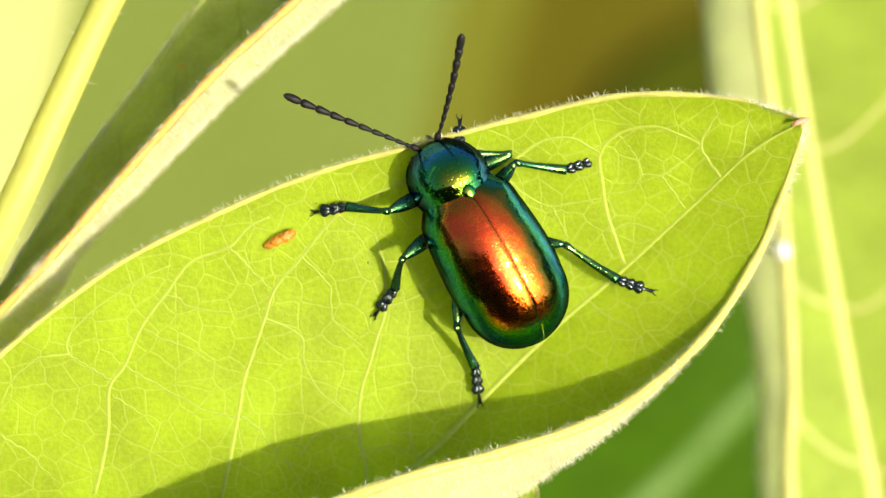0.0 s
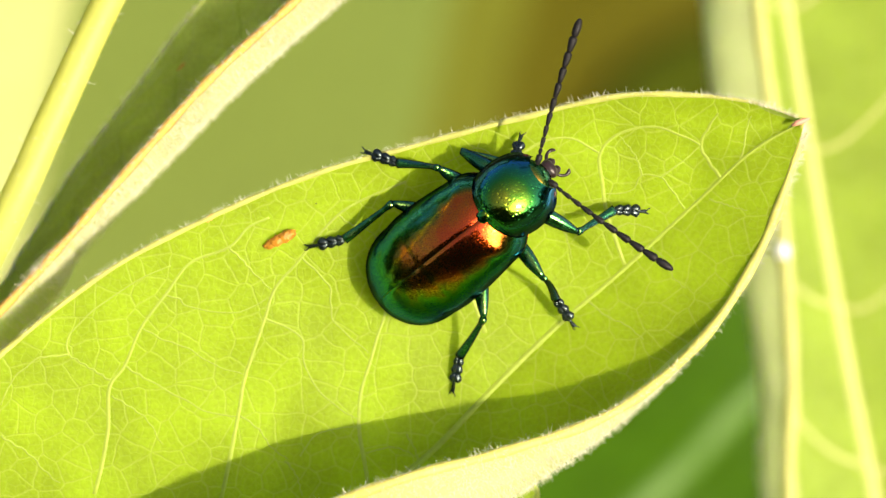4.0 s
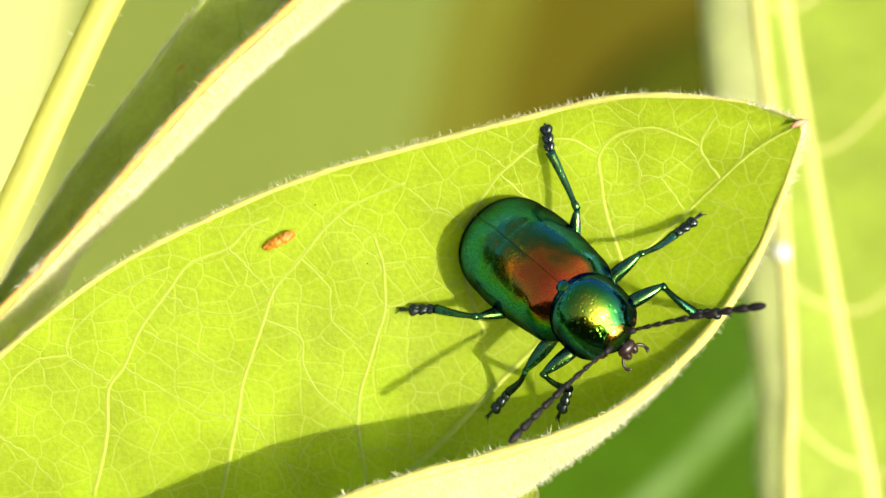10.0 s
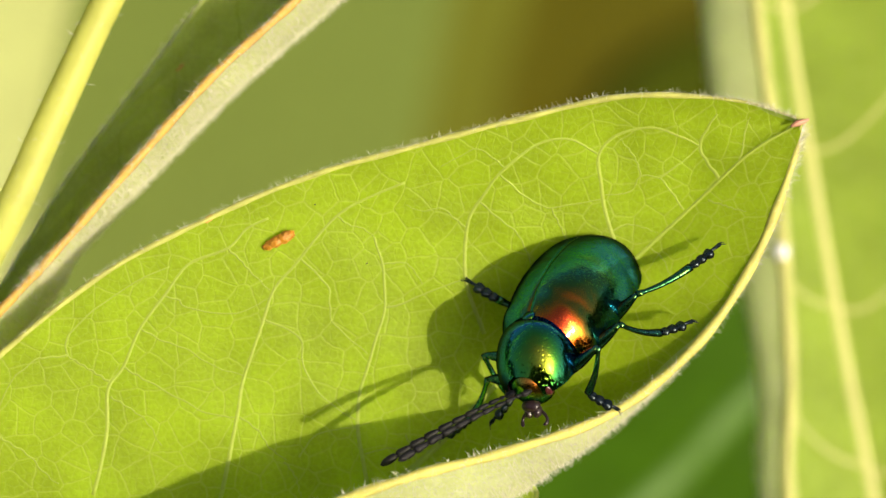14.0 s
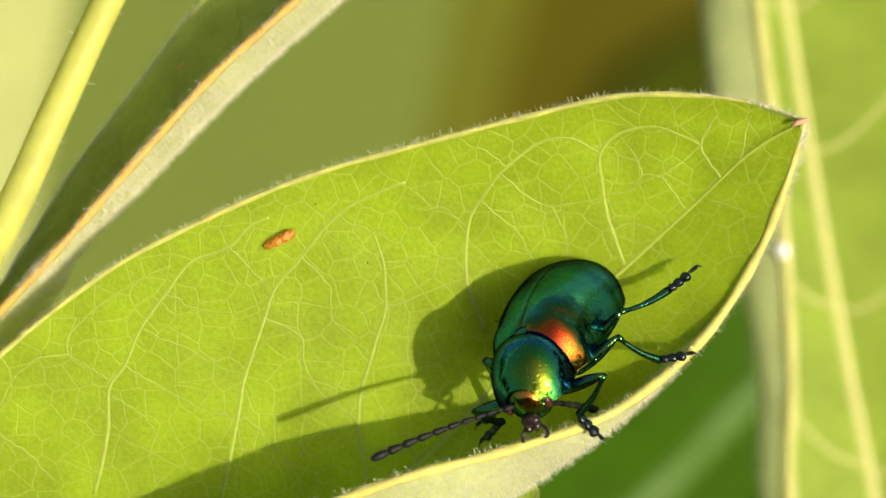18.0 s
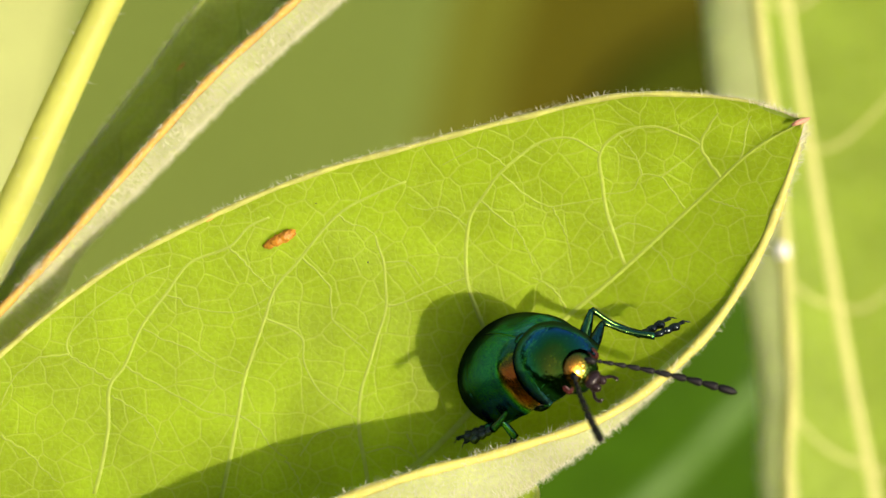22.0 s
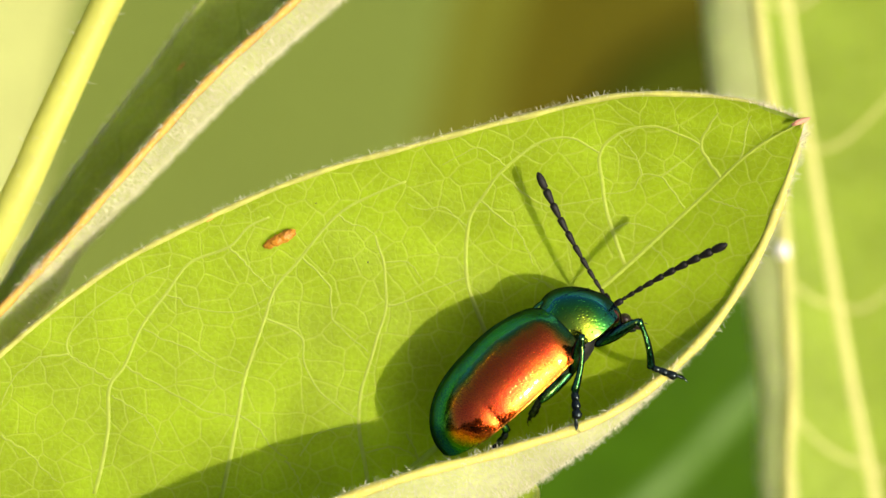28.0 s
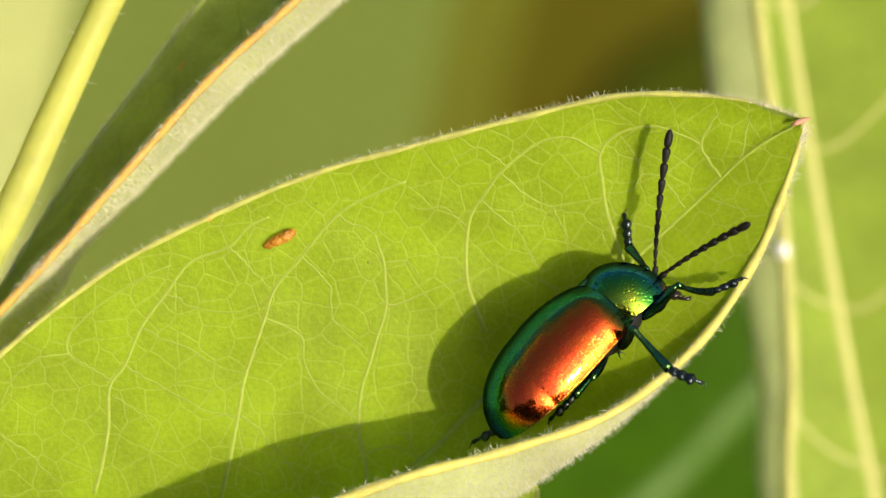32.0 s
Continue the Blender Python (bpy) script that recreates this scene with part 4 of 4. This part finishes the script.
def motions():
    stand(0, (1.09, 0.41, -1.31), (3.8, 14.1, 30.4),
          (-5.97, 1.57, 0.13, -0.39, -3.22, -3.19, -0.98, 0.47, 1.67, -7.17, -1.59, 0.71),
          (0.72, 5.96, 0.50, 1.41, 7.14, 4.16, -0.34, -0.86, 9.52, -1.97, 0.11, -0.86), (-40, 4, 28, 52))
    stand(1, (1.31, 0.32, -1.33), (3.0, 3.1, 14.7),
          (-4.36, 4.14, 0.50, -0.39, -3.22, -3.14, -0.98, 0.47, 1.67, -6.90, -1.69, 1.10),
          (0.25, 6.28, 0.50, 1.02, 7.70, 1.63, -0.95, -0.63, 6.21, -5.11, -0.34, -0.71), (-67, 36, 50, 21))
    stand(2, (1.28, 0.63, -1.76), (7.9, -1.9, -2.5),
          (-5.51, 4.88, 0.50, -0.08, -5.07, 2.65, 0.29, 0.39, -2.90, -5.67, -1.25, 0.79),
          (7.21, 6.06, 0.33, 1.10, 8.26, 0.60, -1.09, -0.63, 6.06, -5.53, -0.25, -0.55), (-28, 46, 56, 24))
    stand(3, (2.00, 1.17, -0.68), (30.0, -7.3, -30.1),
          (1.92, 5.53, 0.50, -1.10, -5.07, 2.52, 0.29, 1.02, -6.30, 0.10, -0.12, 0.86),
          (7.21, 6.06, 0.33, 1.49, 6.67, -3.30, -1.02, -0.63, 2.19, -7.36, -1.33, -0.86), (-24, -6, 67, -1))
    stand(3.5, (1.93, 1.46, -0.39), (31.3, -3.4, -39.5),
          (1.92, 5.58, 0.50, -0.79, -3.69, 4.41, 0.50, 0.63, -6.28, -0.08, -0.15, 1.02),
          (9.30, 1.68, -0.46, 0.79, 6.62, -3.25, -1.10, -0.55, 0.38, -6.64, -1.65, -0.86), (-37, -10, 73, -14))
    stand(5.5, (2.32, 0.50, -1.01), (16.3, -7.1, -92.3),
          (8.91, 4.88, -0.14, -1.34, 3.21, 6.06, 0.50, 0.39, -3.46, 4.31, 0.50, 1.02),
          (7.31, -4.25, -0.17, 0.55, 2.70, -5.91, -1.72, -0.55, -4.27, -3.49, -0.92, -0.71), (-29, -11, 76, 48))
    stand(6, (2.80, 0.14, -0.69), (20.4, -6.7, -101.1),
          (10.19, 2.36, -0.61, -1.02, 3.17, 6.03, 0.50, 0.63, -0.80, 7.08, 0.50, 0.86),
          (5.88, -5.83, -0.16, 1.57, 2.58, -5.89, -1.72, -0.39, -4.15, -3.50, -0.92, -0.55), (-20, -17, 77, 46))
    stand(7, (3.68, -0.49, -1.60), (10.7, -4.8, -104.7),
          (10.19, 2.36, -0.61, -0.63, 7.11, 5.96, 0.30, 0.47, 0.45, 5.56, 0.50, 1.34),
          (6.04, -7.21, 0.94, 0.47, 2.50, -5.89, -1.79, -0.39, -3.52, -3.45, -0.97, -0.47), (-35, -6, 78, 52))
    stand(8, (4.21, -1.07, -0.89), (21.8, -7.0, -115.6),
          (12.27, 0.70, 0.65, -1.10, 9.11, 4.73, -0.19, 0.47, 0.52, 5.31, 0.50, 1.41),
          (6.04, -7.21, 0.94, 2.04, 1.79, -7.71, -1.32, -0.79, -3.89, -2.24, -0.79, -0.71), (-32, -0, 70, 30))
    stand(9, (4.88, -1.99, -0.42), (31.4, -7.8, -126.2),
          (12.88, -0.39, 4.74, -0.71, 10.02, 4.31, 0.54, 0.24, 0.52, 5.83, 0.50, 1.02),
          (5.74, -7.46, 0.86, 0.47, 1.86, -8.18, -1.04, -0.63, -3.82, -2.24, -0.79, -0.79), (-54, 5, 74, 4))
    stand(10, (5.92, -2.66, 0.09), (41.2, -3.8, -133.3),
          (12.48, -2.71, 5.20, -0.31, 11.71, 1.73, -0.12, 0.55, 4.44, 6.23, 0.50, 1.34),
          (5.03, -7.68, 0.50, -0.16, 1.87, -7.66, -1.32, -0.79, -2.19, -2.67, -1.07, -0.79), (-44, 3, 79, 19))
    stand(11, (6.69, -3.50, 0.64), (53.9, -1.0, -141.5),
          (13.30, -3.92, 5.28, -0.63, 11.10, 1.35, -0.35, 0.79, 7.71, 4.71, -0.22, 0.94),
          (4.86, -7.73, 0.41, 0.16, 2.46, -8.36, -0.69, -1.02, -1.16, -2.87, -1.24, -0.86), (-33, -24, 57, 47))
    stand(12, (5.59, -4.83, 0.40), (60.0, -2.0, -174.0),
          (11.31, -6.12, 5.70, -0.63, 12.26, -1.24, 4.98, -0.79, 10.04, 2.36, -0.63, 0.94),
          (3.01, -8.32, -0.42, -0.24, 2.54, -8.34, -0.69, -1.57, 0.81, -4.01, -1.51, -1.02), (-23, -47, 64, 18))
    stand(13, (5.99, -5.53, 0.50), (65.0, 18.9, -172.9),
          (9.22, -8.08, 6.00, -0.31, 12.11, -2.71, 5.24, 0.39, 12.45, 0.37, 0.96, 0.94),
          (-0.52, -7.62, 0.01, 0.55, 2.54, -8.24, -0.69, -1.41, 0.35, -2.57, -1.28, -1.02), (-12, -38, 69, -1))
    stand(14, (6.23, -5.25, -0.04), (58.4, 33.2, -174.2),
          (7.70, -6.95, 6.06, -0.31, 10.97, -3.00, 5.39, 0.55, 12.45, 0.37, 0.96, 0.79),
          (-0.23, -8.57, -1.23, 0.55, 2.04, -7.95, -1.05, 0.00, 0.86, -1.21, -1.11, 2.12), (38, 4, 51, -4))
    stand(14.5, (6.86, -5.31, 0.35), (64.7, 37.7, -161.7),
          (7.74, -6.95, 6.06, -0.31, 11.06, -3.09, 5.39, 0.71, 12.47, 0.32, 1.07, 0.94),
          (2.21, -8.52, -0.77, -0.63, 2.76, -7.38, -1.06, 0.00, 0.78, -0.91, -1.07, -1.57), (54, 12, 54, 13))
    stand(16.5, (7.52, -6.02, 1.02), (78.0, 64.5, -154.0),
          (4.58, -8.09, 6.36, -0.71, 9.86, -2.93, 1.05, -1.41, 13.06, -1.36, 4.93, 0.55),
          (2.11, -8.62, -0.77, 0.00, 1.24, -6.11, -1.70, 0.00, 8.81, -4.15, 0.98, 0.00), (-53, 18, -21, 3))
    stand(17, (7.43, -5.93, 1.10), (80.9, 62.7, -151.6),
          (4.68, -8.11, 6.35, -0.79, 10.12, -4.89, 5.71, 0.86, 12.96, -1.28, 4.90, 0.71),
          (2.13, -8.76, -0.68, -1.02, 1.36, -6.01, -1.70, 0.00, 8.64, -4.24, 0.83, 0.00), (6, 11, 20, 10))
    stand(18, (5.80, -6.23, 0.58), (66.3, 28.3, -166.3),
          (6.95, -8.27, 6.18, -0.47, 10.95, -4.42, 5.58, 0.31, 11.40, -0.65, 0.76, 0.86),
          (1.53, -8.78, -0.94, -0.94, 1.33, -8.04, -1.39, 0.00, 2.35, -3.03, -1.56, 0.00), (-180, -36, 51, 9))
    stand(19, (5.81, -6.24, 0.58), (66.4, 28.3, -166.2),
          (6.95, -8.27, 6.18, -0.47, 10.95, -4.42, 5.58, 0.31, 11.40, -0.65, 0.76, 0.86),
          (1.53, -8.78, -0.94, -0.94, 1.34, -8.05, -1.31, 0.00, 2.35, -3.03, -1.56, 0.00), (-180, -36, 51, 9))
    stand(20, (5.82, -6.24, 0.58), (66.3, 28.2, -166.1),
          (6.95, -8.27, 6.18, -0.47, 10.95, -4.42, 5.58, 0.31, 11.40, -0.65, 0.76, 0.79),
          (1.53, -8.78, -0.94, -0.94, 1.35, -8.06, -1.30, 0.00, 2.35, -3.03, -1.56, 0.00), (-180, -36, 51, 9))
    stand(21, (5.13, -7.03, 1.61), (79.2, 5.5, -159.5),
          (9.80, -6.77, 5.88, -0.31, 10.87, -2.87, 5.39, -1.02, 8.27, -0.45, -1.27, 1.02),
          (0.55, -8.97, 0.03, -1.49, -1.50, -9.47, 0.08, 0.00, 1.34, -5.86, -1.68, 0.00), (-67, 20, 28, 11))
    stand(21.5, (5.77, -7.06, 2.33), (86.4, -4.7, -143.3),
          (9.56, -6.96, 5.91, -0.31, 10.12, -3.32, 1.60, 0.63, 6.80, -0.18, -1.27, 1.02),
          (0.42, -8.62, 1.08, 0.00, 0.53, -8.73, -0.94, -0.86, 2.43, -9.13, -0.22, 0.00), (-84, -14, 8, -14))
    stand(22, (5.82, -6.87, 1.73), (78.0, -17.1, -127.7),
          (10.79, -3.10, 2.33, -0.47, 10.23, -2.95, 1.42, 0.00, 6.39, -4.49, -0.60, 0.00),
          (0.72, -8.66, 1.24, 0.00, 0.38, -8.61, -1.03, 1.96, 2.26, -9.93, 0.24, 0.00), (-53, -59, 29, -10))
    stand(22.5, (5.60, -6.92, 1.42), (74.3, -25.9, -127.6),
          (9.75, -2.66, 0.75, -0.24, 10.76, -3.15, 2.34, 0.00, 5.49, -4.96, -0.90, 0.00),
          (7.07, -7.60, 6.15, 0.55, 1.03, -8.74, -1.18, -1.41, 1.63, -10.16, -0.03, 0.00), (-63, -1, 36, -66))
    stand(23, (5.38, -8.00, 1.57), (83.9, -52.6, -134.6),
          (10.75, -2.43, 1.53, 0.00, 6.21, -1.14, -1.49, 0.00, 4.16, -8.28, 0.31, 0.00),
          (7.26, -8.15, 6.15, 0.24, 1.61, -8.28, -1.13, -1.65, 1.20, -11.61, 1.92, 0.00), (-57, 22, 11, -85))
    stand(24, (4.82, -8.30, 1.44), (80.4, -76.9, -129.9),
          (8.62, -2.18, -0.37, 0.00, 6.54, -6.37, 0.65, 0.00, 2.17, -10.11, 0.33, 0.00),
          (6.99, -8.65, 6.19, -0.16, 3.43, -8.24, -0.24, 1.41, 1.26, -8.88, -1.02, -1.57), (5, 17, 24, -27))
    stand(25, (4.75, -8.00, 1.43), (-127.6, -82.3, 72.4),
          (9.03, -5.07, 1.68, 0.00, 4.09, -2.47, -1.58, 0.00, 1.16, -10.70, 0.14, 0.00),
          (10.73, -5.23, 5.68, 0.47, 6.32, -8.22, 6.23, -0.39, 0.73, -8.97, -1.17, 1.57), (74, 52, 41, -7))
    stand(25.5, (4.83, -7.82, 1.38), (-111.8, -83.9, 57.4),
          (9.01, -4.72, 1.65, 0.00, 5.72, -7.13, 0.58, 0.00, 1.22, -10.45, -0.04, 0.00),
          (10.44, -5.57, 5.74, 0.31, 6.03, -8.34, 6.26, -0.63, -0.25, -9.06, -1.47, 1.65), (67, 43, 46, 9))
    stand(27.5, (5.23, -7.35, 1.51), (-50.9, -83.0, -1.9),
          (9.16, -3.90, 1.11, 0.00, 5.82, -6.24, 0.02, 0.00, 1.48, -9.79, -0.39, 0.00),
          (10.44, -5.59, 5.74, 0.16, 5.84, -8.43, 6.28, -0.79, 1.83, -8.62, -0.86, 1.49), (36, 70, 30, -30))
    stand(28, (5.48, -7.13, 1.21), (-31.9, -79.9, -16.4),
          (9.03, -3.24, 0.47, 0.00, 5.78, -5.74, -0.26, 0.00, 1.77, -9.64, -0.30, 0.00),
          (10.46, -5.64, 5.74, 0.08, 5.74, -7.78, 6.27, -0.86, 3.74, -7.86, -0.64, 1.49), (1, 78, 43, -4))
    stand(29, (5.81, -7.05, 0.89), (-32.2, -77.7, -13.8),
          (9.07, -2.96, 0.39, 0.00, 2.19, -2.02, -1.41, 0.00, 2.08, -9.66, -0.12, 0.00),
          (10.58, -5.54, 5.73, 0.00, 8.90, -7.17, 5.97, -0.47, 3.38, -8.23, 6.45, -1.26), (-4, 81, 32, -27))
    stand(30, (6.80, -5.76, 0.30), (-33.9, -70.7, -1.7),
          (8.94, -1.22, -0.74, 0.00, 0.80, 0.33, -0.88, 0.39, 3.32, -9.06, 0.19, 0.00),
          (12.25, -1.67, 5.07, 0.08, 10.83, -4.39, 5.58, -0.31, 5.28, -7.52, 0.59, 1.65), (4, 78, 41, -4))
    stand(31, (7.45, -5.79, 0.47), (-23.1, -75.4, -18.5),
          (10.31, -1.37, 0.30, 0.00, 2.51, 1.08, -0.79, 0.79, 3.78, -8.51, 0.21, 0.00),
          (13.11, -1.14, 4.88, 0.63, 11.00, -5.18, 5.65, -0.39, 4.83, -7.97, 0.59, 1.65), (4, 64, 48, -1))
    stand(32, (7.79, -6.07, 1.07), (-39.1, -80.5, -5.2),
          (8.07, 1.84, -0.93, 1.49, 7.93, -4.73, 0.60, 0.00, 1.11, -8.81, -1.10, 0.00),
          (13.11, -1.21, 4.88, 0.94, 11.19, -5.83, 5.70, -0.24, 4.54, -7.81, 0.22, 1.49), (16, 40, 57, -2))
    rows = {ob: [] for ob in (beetle, *FEELERS, *(o for limb in LEG_PARTS for o in limb))}
    for k in range(32 * 5 + 1):
        t = k / 5
        place, turn, feet, feelers = between(t)
        body = Matrix.LocRotScale(place, turn, None)
        rows[beetle].append((t, PLANT @ Matrix.LocRotScale(place * MM, turn, None)))
        upward = np.array(turn.inverted() @ Vector((0, 0, 1)))
        for j, (side, which) in enumerate(LEGS):
            foot = body.inverted() @ Vector(feet[j][:3])
            knee, ankle, claw = bend(side, which, foot, feet[j][3], upward)
            hip = np.array(HIPS[which]) * (side, 1, 1)
            for ob, m in zip(LEG_PARTS[j], (aim(hip, knee), aim(knee, ankle), aim(ankle, claw))):
                rows[ob].append((t, m))
        for j, side in enumerate((-1, 1)):
            bearing, rise = (radians(a) for a in feelers[2 * j:2 * j + 2])
            root = np.array((0.4 * side, 4.58, 2.2))
            way = np.array((math.sin(bearing) * math.cos(rise), math.cos(bearing) * math.cos(rise), math.sin(rise)))
            rows[FEELERS[j]].append((t, aim(root, root + way, (0.2 * side, -0.3, 1))))
    for ob, path in rows.items():
        walk(ob, path)


motions()
